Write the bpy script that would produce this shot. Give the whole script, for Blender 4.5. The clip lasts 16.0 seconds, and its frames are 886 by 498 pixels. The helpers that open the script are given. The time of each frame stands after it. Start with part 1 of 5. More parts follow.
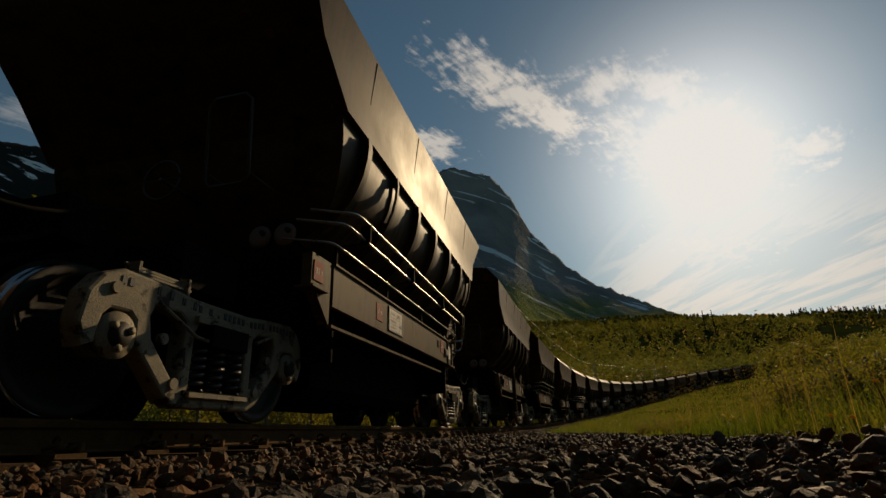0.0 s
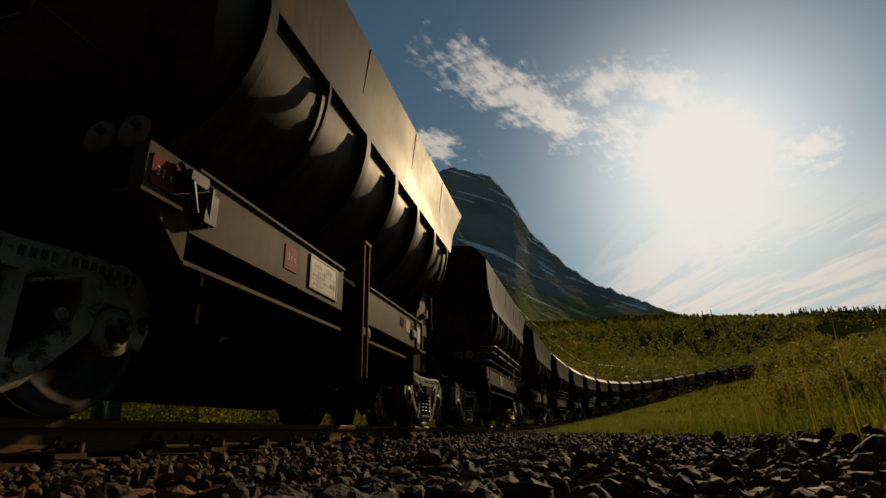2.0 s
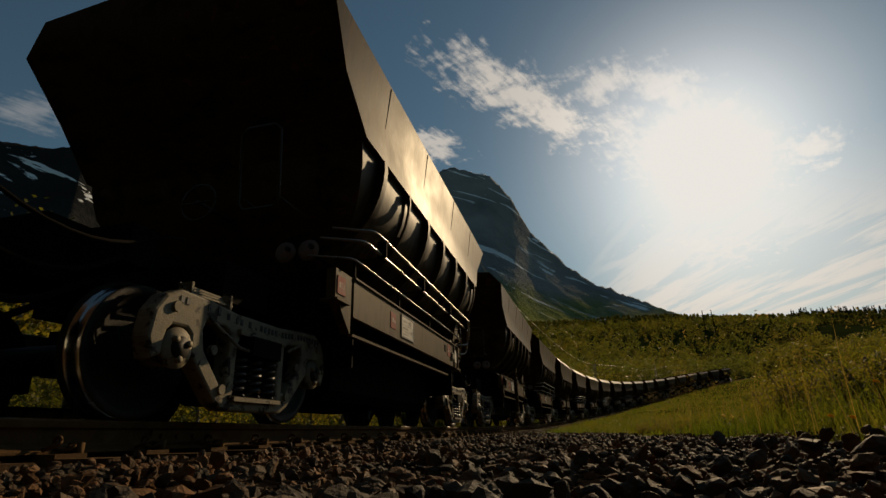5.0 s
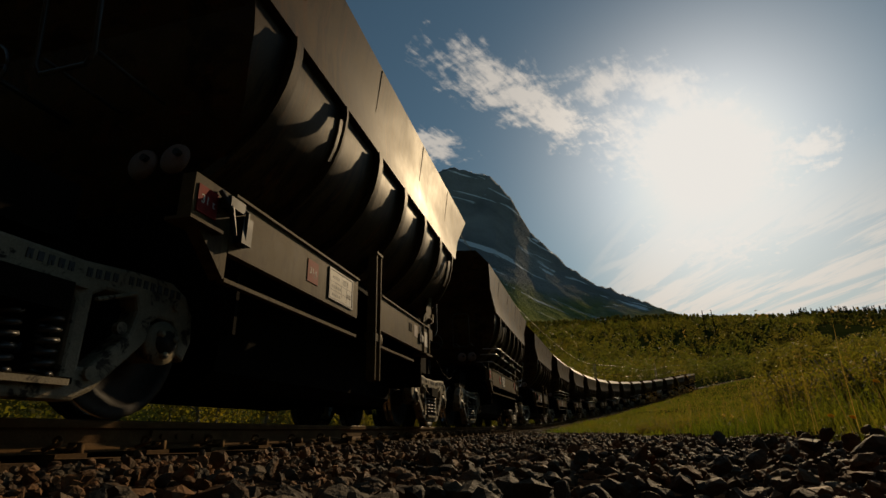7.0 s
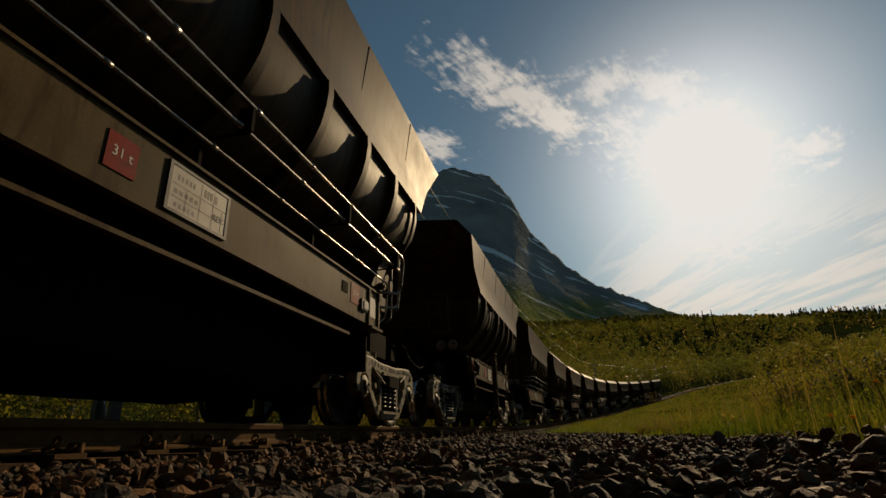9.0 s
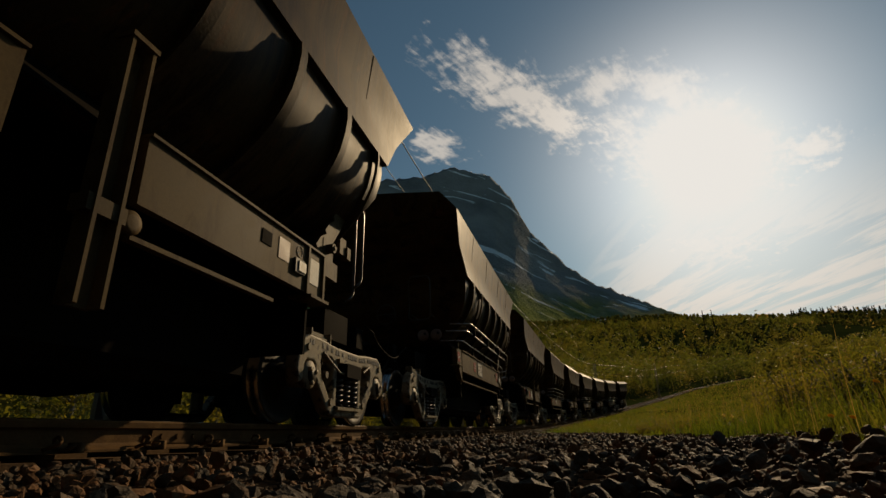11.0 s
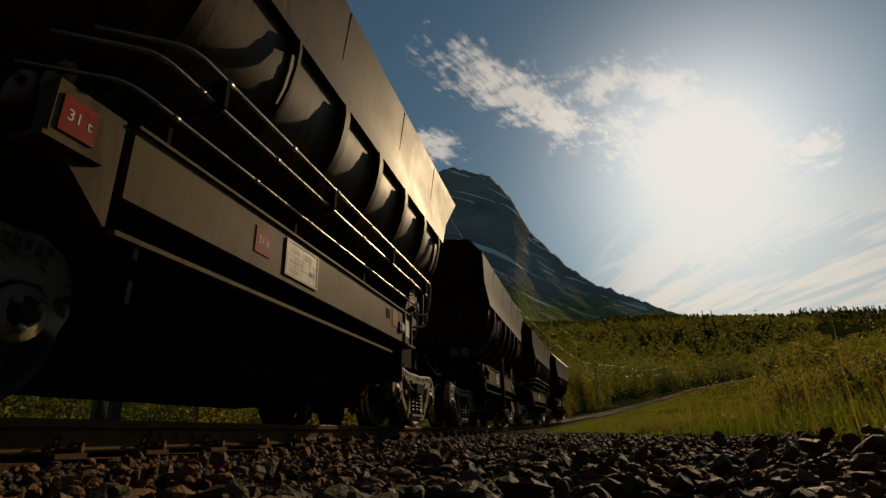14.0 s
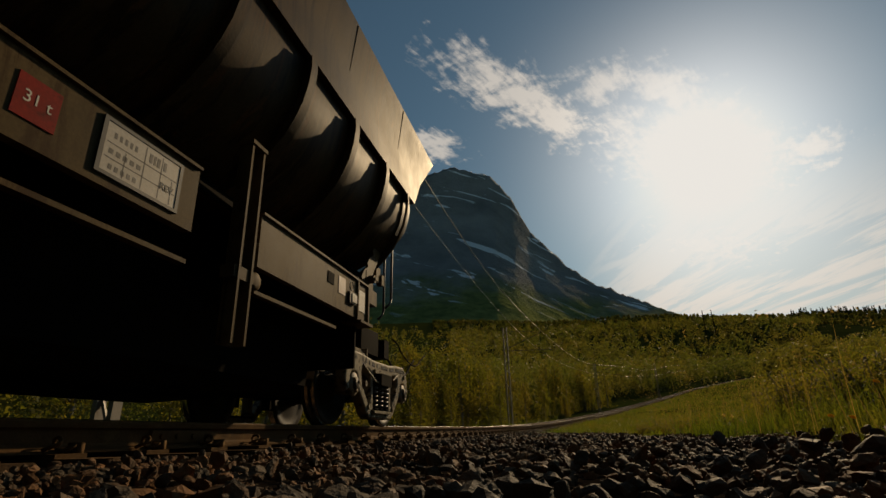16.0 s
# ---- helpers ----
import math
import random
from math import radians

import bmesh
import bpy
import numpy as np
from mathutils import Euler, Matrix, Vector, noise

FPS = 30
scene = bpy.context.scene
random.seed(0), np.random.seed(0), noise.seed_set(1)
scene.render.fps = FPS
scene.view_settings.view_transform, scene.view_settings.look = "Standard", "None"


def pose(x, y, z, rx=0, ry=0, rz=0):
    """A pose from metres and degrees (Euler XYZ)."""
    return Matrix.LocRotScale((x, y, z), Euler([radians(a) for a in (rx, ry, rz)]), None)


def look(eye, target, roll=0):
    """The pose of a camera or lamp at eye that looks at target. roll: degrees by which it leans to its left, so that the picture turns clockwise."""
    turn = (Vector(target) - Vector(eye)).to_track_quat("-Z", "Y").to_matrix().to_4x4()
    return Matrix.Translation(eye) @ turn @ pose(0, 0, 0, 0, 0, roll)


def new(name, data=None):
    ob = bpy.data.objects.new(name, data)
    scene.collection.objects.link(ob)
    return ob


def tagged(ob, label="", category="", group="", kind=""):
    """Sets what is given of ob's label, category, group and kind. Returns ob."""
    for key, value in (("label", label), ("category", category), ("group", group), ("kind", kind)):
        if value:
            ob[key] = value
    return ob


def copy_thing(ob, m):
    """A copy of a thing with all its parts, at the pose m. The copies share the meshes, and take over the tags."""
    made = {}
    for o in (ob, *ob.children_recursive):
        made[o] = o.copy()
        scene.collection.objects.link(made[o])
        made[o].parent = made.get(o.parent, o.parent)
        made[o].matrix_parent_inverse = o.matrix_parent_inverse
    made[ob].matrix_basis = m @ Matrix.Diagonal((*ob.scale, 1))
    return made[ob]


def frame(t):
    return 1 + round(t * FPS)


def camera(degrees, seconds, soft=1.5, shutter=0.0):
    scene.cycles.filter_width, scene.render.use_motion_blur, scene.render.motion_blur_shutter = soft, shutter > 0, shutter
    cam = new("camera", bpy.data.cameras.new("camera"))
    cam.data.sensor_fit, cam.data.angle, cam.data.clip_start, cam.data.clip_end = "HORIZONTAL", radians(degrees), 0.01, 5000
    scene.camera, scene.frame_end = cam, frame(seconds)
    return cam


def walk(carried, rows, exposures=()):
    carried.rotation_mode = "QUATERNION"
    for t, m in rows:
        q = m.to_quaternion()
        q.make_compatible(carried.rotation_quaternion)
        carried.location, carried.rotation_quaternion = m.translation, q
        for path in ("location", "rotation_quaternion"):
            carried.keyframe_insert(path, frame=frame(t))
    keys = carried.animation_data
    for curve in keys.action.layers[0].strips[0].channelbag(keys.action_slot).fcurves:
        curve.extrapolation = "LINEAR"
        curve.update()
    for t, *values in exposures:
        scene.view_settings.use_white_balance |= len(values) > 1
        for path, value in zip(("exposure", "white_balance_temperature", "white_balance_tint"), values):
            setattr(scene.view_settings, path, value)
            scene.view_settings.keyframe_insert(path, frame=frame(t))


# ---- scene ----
# The camera stands on the ballast inside the curve, a little below the rail head.
cam = camera(82.245, 16.0, soft=1.5)
CAM = Vector((3.397, 0.0, -0.135))
CAM_POSE = Matrix.Translation(CAM) @ (Vector((-0.20510, 0.91481, 0.34792)).to_track_quat("-Z", "Y").to_matrix().to_4x4()) @ pose(0, 0, 0, 0, 0, -1.489)
walk(cam, [(0.0, CAM_POSE), (16.0, CAM_POSE)], exposures=[(0.0, 0.0, 7100, 12), (16.0, 0.0, 7100, 12)])

# ---- world and sun ----
SUN_AZ, SUN_EL = 18.0, 26.0
SUN_DIR = Vector((math.sin(radians(SUN_AZ)) * math.cos(radians(SUN_EL)), math.cos(radians(SUN_AZ)) * math.cos(radians(SUN_EL)), math.sin(radians(SUN_EL))))


def direction(az, el):
    a, e = radians(az), radians(el)
    return Vector((math.sin(a) * math.cos(e), math.cos(a) * math.cos(e), math.sin(e)))


class Nodes:
    """Short hand for building node trees."""

    def __init__(self, tree):
        self.tree = tree
        tree.nodes.clear()

    def add(self, kind, **values):
        node = self.tree.nodes.new(kind)
        for key, value in values.items():
            if key == "op":
                node.operation = value
            elif key == "dims":
                node.noise_dimensions = value
            elif key == "blend":
                node.blend_type = value
        return node

    def link(self, a, b):
        self.tree.links.new(a, b)

    def put(self, socket, value):
        if hasattr(value, "is_output"):
            self.link(value, socket)
        else:
            socket.default_value = value

    def math(self, op, a, b=0.0, c=0.0, clamp=False):
        node = self.add("ShaderNodeMath", op=op)
        node.use_clamp = clamp
        for socket, value in zip(node.inputs, (a, b, c)):
            self.put(socket, value)
        return node.outputs[0]

    def dot(self, vector, axis):
        node = self.add("ShaderNodeVectorMath", op="DOT_PRODUCT")
        self.link(vector, node.inputs[0])
        node.inputs[1].default_value = axis
        return node.outputs["Value"]

    def noise(self, vector, scale, detail=4.0, rough=0.55, distort=0.0):
        node = self.add("ShaderNodeTexNoise")
        self.link(vector, node.inputs["Vector"])
        node.inputs["Scale"].default_value = scale
        node.inputs["Detail"].default_value = detail
        node.inputs["Roughness"].default_value = rough
        node.inputs["Distortion"].default_value = distort
        return node.outputs["Fac"]

    def scaled(self, vector, s, rot=(0, 0, 0)):
        node = self.add("ShaderNodeMapping")
        self.link(vector, node.inputs["Vector"])
        node.inputs["Scale"].default_value = s
        node.inputs["Rotation"].default_value = [radians(a) for a in rot]
        return node.outputs[0]

    def ramp(self, fac, stops):
        node = self.add("ShaderNodeValToRGB")
        self.link(fac, node.inputs[0])
        els = node.color_ramp.elements
        while len(els) < len(stops):
            els.new(0.5)
        for el, (pos, col) in zip(els, stops):
            el.position = pos
            el.color = (*col, 1) if len(col) == 3 else col
        return node.outputs[0]

    def mix(self, fac, a, b, blend="MIX"):
        node = self.add("ShaderNodeMix")
        node.data_type = "RGBA"
        node.blend_type = blend
        self.put(node.inputs["Factor"], fac)
        for socket, value in ((node.inputs[6], a), (node.inputs[7], b)):
            self.put(socket, (*value, 1) if isinstance(value, tuple) and len(value) == 3 else value)
        return node.outputs[2]

    def step(self, x, lo, hi):
        node = self.add("ShaderNodeMapRange")
        node.interpolation_type = "SMOOTHSTEP"
        self.link(x, node.inputs["Value"])
        node.inputs["From Min"].default_value, node.inputs["From Max"].default_value = lo, hi
        return node.outputs[0]


SKY_STRENGTH = 0.040
world = bpy.data.worlds.new("sky")
world.use_nodes = True
scene.world = world
n = Nodes(world.node_tree)
sky = n.add("ShaderNodeTexSky")
sky.sky_type, sky.sun_disc = "NISHITA", False
sky.sun_elevation, sky.sun_rotation = radians(SUN_EL), radians(SUN_AZ)
sky.air_density, sky.dust_density, sky.ozone_density = 1.0, 0.2, 1.2
ray = n.add("ShaderNodeTexCoord").outputs["Generated"]
up = n.math("MAXIMUM", n.dot(ray, (0, 0, 1)), 0.06)
flat = n.add("ShaderNodeVectorMath", op="DIVIDE")
n.link(ray, flat.inputs[0])
tri = n.add("ShaderNodeCombineXYZ")
for socket in tri.inputs:
    n.link(up, socket)
n.link(tri.outputs[0], flat.inputs[1])
plane = flat.outputs[0]
fine = n.noise(n.scaled(plane, (1, 1, 0)), 9.0, 8.0, 0.62, 0.3)
wisp = n.noise(n.scaled(n.scaled(plane, (1, 1, 0), (0, 0, -12)), (3.2, 0.5, 0)), 1.6, 7.0, 0.62, 0.6)
ripple = n.noise(n.scaled(n.scaled(plane, (1, 1, 0), (0, 0, 25)), (4.0, 1.2, 0)), 11.0, 4.0, 0.55, 0.3)


def cloud(az0, el0, az1, el1, width, dense, soft):
    """A drawn-out cloud from one direction of the sky to another."""
    a, b = direction(az0, el0), direction(az1, el1)
    mid = (a + b).normalized()
    along = (b - a).normalized()
    side = mid.cross(along).normalized()
    u = n.math("DIVIDE", n.dot(ray, tuple(along)), (b - a).length * 0.62)
    w = n.math("DIVIDE", n.dot(ray, tuple(side)), width)
    far = n.math("SQRT", n.math("ADD", n.math("MULTIPLY", u, u), n.math("MULTIPLY", w, w)))
    body = n.math("SUBTRACT", 1.0, far)
    rough = n.math("MULTIPLY", n.math("SUBTRACT", fine, 0.5), 2.6)
    rough = n.math("ADD", rough, n.math("MULTIPLY", n.math("SUBTRACT", ripple, 0.5), 1.4))
    m = n.step(n.math("ADD", body, rough), 0.0, soft)
    m = n.math("MULTIPLY", m, n.step(n.dot(ray, tuple(mid)), 0.6, 0.8))
    return n.math("MULTIPLY", m, dense)


clouds = [
    cloud(-13.5, 41.3, 6.5, 32.3, 0.054, 0.9, 0.9),
    cloud(-5.0, 37.2, 8.5, 30.2, 0.050, 0.97, 0.9),
    cloud(-16.5, 32.0, -9.5, 31.5, 0.034, 0.85, 0.8),
    cloud(4.0, 35.5, 13.0, 36.0, 0.045, 0.7, 1.0),
    cloud(24.5, 25.5, 30.0, 23.0, 0.040, 0.7, 1.0),
    cloud(6.0, 33.0, 25.0, 22.0, 0.10, 0.8, 1.3),
    cloud(12.0, 37.0, 20.0, 30.0, 0.05, 0.6, 1.1),
    cloud(9.0, 19.0, 24.0, 15.5, 0.06, 0.8, 1.3),
    cloud(-7.0, 47.5, -1.0, 47.0, 0.012, 0.5, 1.0),
    cloud(-27.5, 31.5, -23.0, 31.5, 0.014, 0.5, 1.0),
    cloud(-61.0, 27.0, -52.0, 29.0, 0.03, 0.25, 1.2),
]
mask = clouds[0]
for c in clouds[1:]:
    mask = n.math("MAXIMUM", mask, c)
# thin streaked veil over the low sky beneath the sun
low = n.math("MULTIPLY", n.step(n.dot(ray, (0, 0, 1)), 0.44, 0.2), n.step(n.dot(ray, tuple(direction(24, 14))), 0.93, 0.975))
veil = n.math("MULTIPLY", n.math("ADD", 0.42, n.math("MULTIPLY", n.step(wisp, 0.42, 0.58), 0.58)), low)
mask = n.math("MAXIMUM", mask, n.math("MULTIPLY", veil, 0.95))
near = n.math("MAXIMUM", n.dot(ray, tuple(SUN_DIR)), 0.0)
glow = n.math("POWER", near, 46.0)
core = n.math("POWER", near, 500.0)
wide = n.math("POWER", near, 26.0)
light = n.math("ADD", n.math("MULTIPLY", glow, 14.0), n.math("MULTIPLY", core, 10.0))
light = n.math("ADD", light, n.math("MULTIPLY", wide, 2.0))
cloud_light = n.math("ADD", 14.0, n.math("MULTIPLY", light, 0.9))
cl = n.add("ShaderNodeCombineColor")
n.link(cloud_light, cl.inputs[0])
n.link(n.math("MULTIPLY", cloud_light, 0.97), cl.inputs[1])
n.link(n.math("MULTIPLY", cloud_light, 0.92), cl.inputs[2])
gl = n.add("ShaderNodeCombineColor")
n.link(light, gl.inputs[0])
n.link(n.math("MULTIPLY", light, 0.98), gl.inputs[1])
n.link(n.math("MULTIPLY", light, 1.0), gl.inputs[2])
tinted = n.mix(1.0, sky.outputs[0], (0.80, 1.08, 1.04), "MULTIPLY")
hazy = n.mix(1.0, tinted, gl.outputs[0], "ADD")
full = n.mix(mask, hazy, cl.outputs[0])
# the glare about the sun levels off
split = n.add("ShaderNodeSeparateColor")
n.link(full, split.inputs[0])
level = n.add("ShaderNodeCombineColor")
for i, top in enumerate((19.6, 20.0, 20.0)):
    n.link(n.math("SMOOTH_MIN", split.outputs[i], top, 5.0), level.inputs[i])
bg = n.add("ShaderNodeBackground")
n.link(level.outputs[0], bg.inputs["Color"])
bg.inputs["Strength"].default_value = SKY_STRENGTH
out = n.add("ShaderNodeOutputWorld")
n.link(bg.outputs[0], out.inputs["Surface"])

sun_data = bpy.data.lights.new("sun", "SUN")
sun_data.energy, sun_data.angle, sun_data.color = 2.6, radians(0.53), (1.0, 0.77, 0.47)
sun = new("sun", sun_data)
sun.matrix_world = look(SUN_DIR * 500, (0, 0, 0))

# ---- materials ----


def material(name, color, rough=0.7, metal=0.0, vary=0.25, scale=3.0, bump=0.2, bump_scale=40.0, tint=None, tint_at=(0.5, 0.7), streak=None, rust=None, per_object=0.0, per_island=0.0, coords="Object", spec=0.5):
    """A surface with large stains, fine grain and relief."""
    mat = bpy.data.materials.new(name)
    mat.use_nodes = True
    k = Nodes(mat.node_tree)
    co = k.add("ShaderNodeTexCoord").outputs["Object"] if coords == "Object" else k.add("ShaderNodeNewGeometry").outputs["Position"]
    big = k.noise(co, scale, 5.0, 0.6)
    fine = k.noise(co, bump_scale, 4.0, 0.6)
    dark = tuple(c * (1 - vary) for c in color)
    bright = tuple(min(1, c * (1 + vary)) for c in color)
    base = k.ramp(big, [(0.3, dark), (0.7, bright)])
    if tint:
        where = k.noise(k.scaled(co, streak or (1, 1, 1)), scale * 1.7, 6.0, 0.65, 0.4)
        base = k.mix(k.step(where, *tint_at), base, tint)
    if rust:
        run = k.noise(k.scaled(co, (2.0, 5.0, 0.35)), 2.3, 6.0, 0.7, 0.6)
        base = k.mix(k.step(run, 0.54, 0.66), base, rust)
    grain = k.ramp(fine, [(0.25, (0.8, 0.8, 0.8)), (0.75, (1.15, 1.15, 1.15))])
    base = k.mix(1.0, base, grain, "MULTIPLY")
    for amount, node, socket in ((per_object, "ShaderNodeObjectInfo", "Random"), (per_island, "ShaderNodeNewGeometry", "Random Per Island")):
        if amount:
            r = k.add(node).outputs[socket]
            shade = k.ramp(r, [(0.0, (1 - amount,) * 3), (0.5, (1.0, 1.0 - amount * 0.06, 1.0 - amount * 0.12)), (1.0, (1 + amount,) * 3)])
            base = k.mix(1.0, base, shade, "MULTIPLY")
    bsdf = k.add("ShaderNodeBsdfPrincipled")
    k.link(base, bsdf.inputs["Base Color"])
    k.link(k.math("ADD", k.math("MULTIPLY", k.math("SUBTRACT", big, 0.5), 0.3), rough, clamp=True), bsdf.inputs["Roughness"])
    bsdf.inputs["Metallic"].default_value = metal
    bsdf.inputs["Specular IOR Level"].default_value = spec
    if bump:
        b = k.add("ShaderNodeBump")
        b.inputs["Strength"].default_value = bump
        b.inputs["Distance"].default_value = 0.01
        k.link(fine, b.inputs["Height"])
        k.link(b.outputs[0], bsdf.inputs["Normal"])
    o = k.add("ShaderNodeOutputMaterial")
    k.link(bsdf.outputs[0], o.inputs["Surface"])
    return mat


def leaf_material(name, color, other, through_=0.5, scale=0.6, each=1.0):
    """Thin leaves or blades that let the sun through."""
    mat = bpy.data.materials.new(name)
    mat.use_nodes = True
    k = Nodes(mat.node_tree)
    geo = k.add("ShaderNodeNewGeometry")
    big = k.noise(geo.outputs["Position"], scale, 3.0, 0.5)
    base = k.mix(k.step(big, 0.35, 0.65), color, other)
    shade = k.ramp(geo.outputs["Random Per Island"], [(0.0, (1 - 0.28 * each, 1 - 0.24 * each, 1 - 0.32 * each)), (0.6, (1.0, 1.0, 1.0)), (1.0, (1 + 0.28 * each, 1 + 0.2 * each, 1.0))])
    base = k.mix(1.0, base, shade, "MULTIPLY")
    d = k.add("ShaderNodeBsdfPrincipled")
    d.inputs["Roughness"].default_value = 0.55
    d.inputs["Specular IOR Level"].default_value = 0.08
    k.link(base, d.inputs["Base Color"])
    t = k.add("ShaderNodeBsdfTranslucent")
    k.link(k.mix(1.0, base, (1.5, 1.35, 0.6), "MULTIPLY"), t.inputs["Color"])
    m = k.add("ShaderNodeMixShader")
    m.inputs[0].default_value = through_
    k.link(d.outputs[0], m.inputs[1])
    k.link(t.outputs[0], m.inputs[2])
    o = k.add("ShaderNodeOutputMaterial")
    k.link(m.outputs[0], o.inputs["Surface"])
    return mat


M_HULL = material("ore_dusted_steel", (0.072, 0.043, 0.018), 0.54, 0.0, 0.4, 1.6, 0.10, 45, tint=(0.026, 0.014, 0.007), streak=(1.0, 3.0, 0.3), tint_at=(0.46, 0.64), rust=(0.105, 0.045, 0.015), spec=0.11)
M_SILL = material("worn_grey_paint", (0.102, 0.069, 0.030), 0.62, 0.0, 0.4, 1.6, 0.06, 70, tint=(0.055, 0.031, 0.013), tint_at=(0.48, 0.64), streak=(1, 2.5, 0.6), spec=0.06)
# near-black steel: the shade under the wagons is put into its colour
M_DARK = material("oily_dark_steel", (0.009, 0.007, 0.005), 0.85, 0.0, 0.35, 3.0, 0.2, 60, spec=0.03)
M_CAST = material("dusty_cast_steel", (0.22, 0.183, 0.12), 0.6, 0.0, 0.35, 5.0, 0.3, 90, tint=(0.03, 0.022, 0.014), tint_at=(0.53, 0.62), spec=0.15)
M_WHEEL = material("wheel_steel", (0.024, 0.019, 0.014), 0.6, 0.0, 0.35, 6.0, 0.15, 120, tint=(0.012, 0.009, 0.006), tint_at=(0.5, 0.7), spec=0.15)
M_TREAD = material("polished_steel", (0.55, 0.53, 0.5), 0.22, 1.0, 0.1, 6.0, 0.05, 150)
M_PIPE = material("galvanised_pipe", (0.36, 0.32, 0.27), 0.3, 0.75, 0.15, 8.0, 0.05, 100)
M_WHITE = material("white_board", (0.38, 0.35, 0.30), 0.6, 0.0, 0.1, 5.0, 0.03, 80)
M_ZINC = material("zinc_grey_paint", (0.34, 0.32, 0.28), 0.5, 0.0, 0.15, 3.0, 0.04, 60, tint=(0.2, 0.16, 0.11), tint_at=(0.55, 0.7), spec=0.3)
M_RED = material("red_paint", (0.24, 0.014, 0.009), 0.65, 0.0, 0.25, 6.0, 0.05, 80, tint=(0.12, 0.012, 0.008), spec=0.1)
M_BLACK = material("black_paint", (0.02, 0.02, 0.02), 0.6, 0.0, 0.1, 6.0, 0.0, 80)
M_PALE = material("pale_stencil", (0.6, 0.57, 0.5), 0.65, 0.0, 0.15, 6.0, 0.03, 80)
M_BAR = material("painted_bar_steel", (0.045, 0.038, 0.032), 0.4, 0.2, 0.2, 6.0, 0.05, 90)
M_FADED = material("faded_sign_paint", (0.24, 0.16, 0.13), 0.6, 0.0, 0.2, 6.0, 0.05, 80)
M_SPRING = material("black_spring_steel", (0.05, 0.046, 0.042), 0.33, 0.4, 0.2, 8.0, 0.05, 120)
M_RAILSIDE = material("rusty_rail_side", (0.10, 0.055, 0.022), 0.8, 0.0, 0.3, 2.5, 0.3, 80, tint=(0.15, 0.088, 0.034), coords="World", spec=0.06)
M_SLEEPER = material("weathered_concrete_sleeper", (0.085, 0.052, 0.027), 0.85, 0.0, 0.3, 6.0, 0.4, 60, tint=(0.06, 0.03, 0.015), per_object=0.2, spec=0.05)
M_STONE = material("crushed_ballast_stone", (0.052, 0.038, 0.024), 0.7, 0.0, 0.4, 2.0, 0.8, 70, tint=(0.105, 0.048, 0.017), tint_at=(0.42, 0.58), per_object=0.4, per_island=0.5, coords="World", spec=0.12)
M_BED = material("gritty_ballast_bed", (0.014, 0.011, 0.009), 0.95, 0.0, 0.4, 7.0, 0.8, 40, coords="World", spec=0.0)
M_WIRE = material("copper_wire", (0.26, 0.22, 0.16), 0.5, 0.0, 0.1, 3.0, 0.0, 50)
M_MAST = material("galvanised_mast", (0.22, 0.20, 0.17), 0.5, 0.2, 0.15, 4.0, 0.1, 60)
M_BARK = material("birch_bark", (0.22, 0.20, 0.17), 0.8, 0.0, 0.3, 3.0, 0.5, 20, tint=(0.05, 0.045, 0.04), tint_at=(0.58, 0.66), streak=(1, 1, 4))
M_LEAF = leaf_material("birch_leaves", (0.11, 0.125, 0.028), (0.155, 0.135, 0.036), 0.62, 0.25)
M_FAR = leaf_material("distant_leaves", (0.085, 0.11, 0.034), (0.13, 0.125, 0.042), 0.6, 0.035, 0.5)
M_SPRUCE = leaf_material("spruce_needles", (0.02, 0.032, 0.014), (0.03, 0.042, 0.016), 0.15, 0.1)
M_GRASS = leaf_material("grass_blades", (0.085, 0.125, 0.022), (0.14, 0.145, 0.034), 0.62, 0.5)
M_SEED = leaf_material("dry_seed_heads", (0.24, 0.19, 0.10), (0.28, 0.2, 0.1), 0.5, 0.5)
M_YELLOW = leaf_material("yellow_petals", (0.75, 0.42, 0.02), (0.75, 0.46, 0.03), 0.4, 2.0)
M_FLUFF = leaf_material("white_seed_fluff", (0.7, 0.68, 0.62), (0.65, 0.62, 0.55), 0.5, 2.0)


def ground_material():
    mat = bpy.data.materials.new("meadow_soil")
    mat.use_nodes = True
    k = Nodes(mat.node_tree)
    co = k.add("ShaderNodeNewGeometry").outputs["Position"]
    a = k.noise(co, 0.05, 5.0, 0.6)
    b = k.noise(co, 3.0, 5.0, 0.65)
    base = k.ramp(a, [(0.3, (0.018, 0.028, 0.007)), (0.7, (0.036, 0.043, 0.011))])
    base = k.mix(k.step(b, 0.52, 0.8), base, (0.024, 0.024, 0.009))
    bsdf = k.add("ShaderNodeBsdfPrincipled")
    k.link(base, bsdf.inputs["Base Color"])
    bsdf.inputs["Roughness"].default_value = 0.95
    bsdf.inputs["Specular IOR Level"].default_value = 0.0
    bump = k.add("ShaderNodeBump")
    bump.inputs["Distance"].default_value = 0.1
    k.link(b, bump.inputs["Height"])
    k.link(bump.outputs[0], bsdf.inputs["Normal"])
    o = k.add("ShaderNodeOutputMaterial")
    k.link(bsdf.outputs[0], o.inputs["Surface"])
    return mat


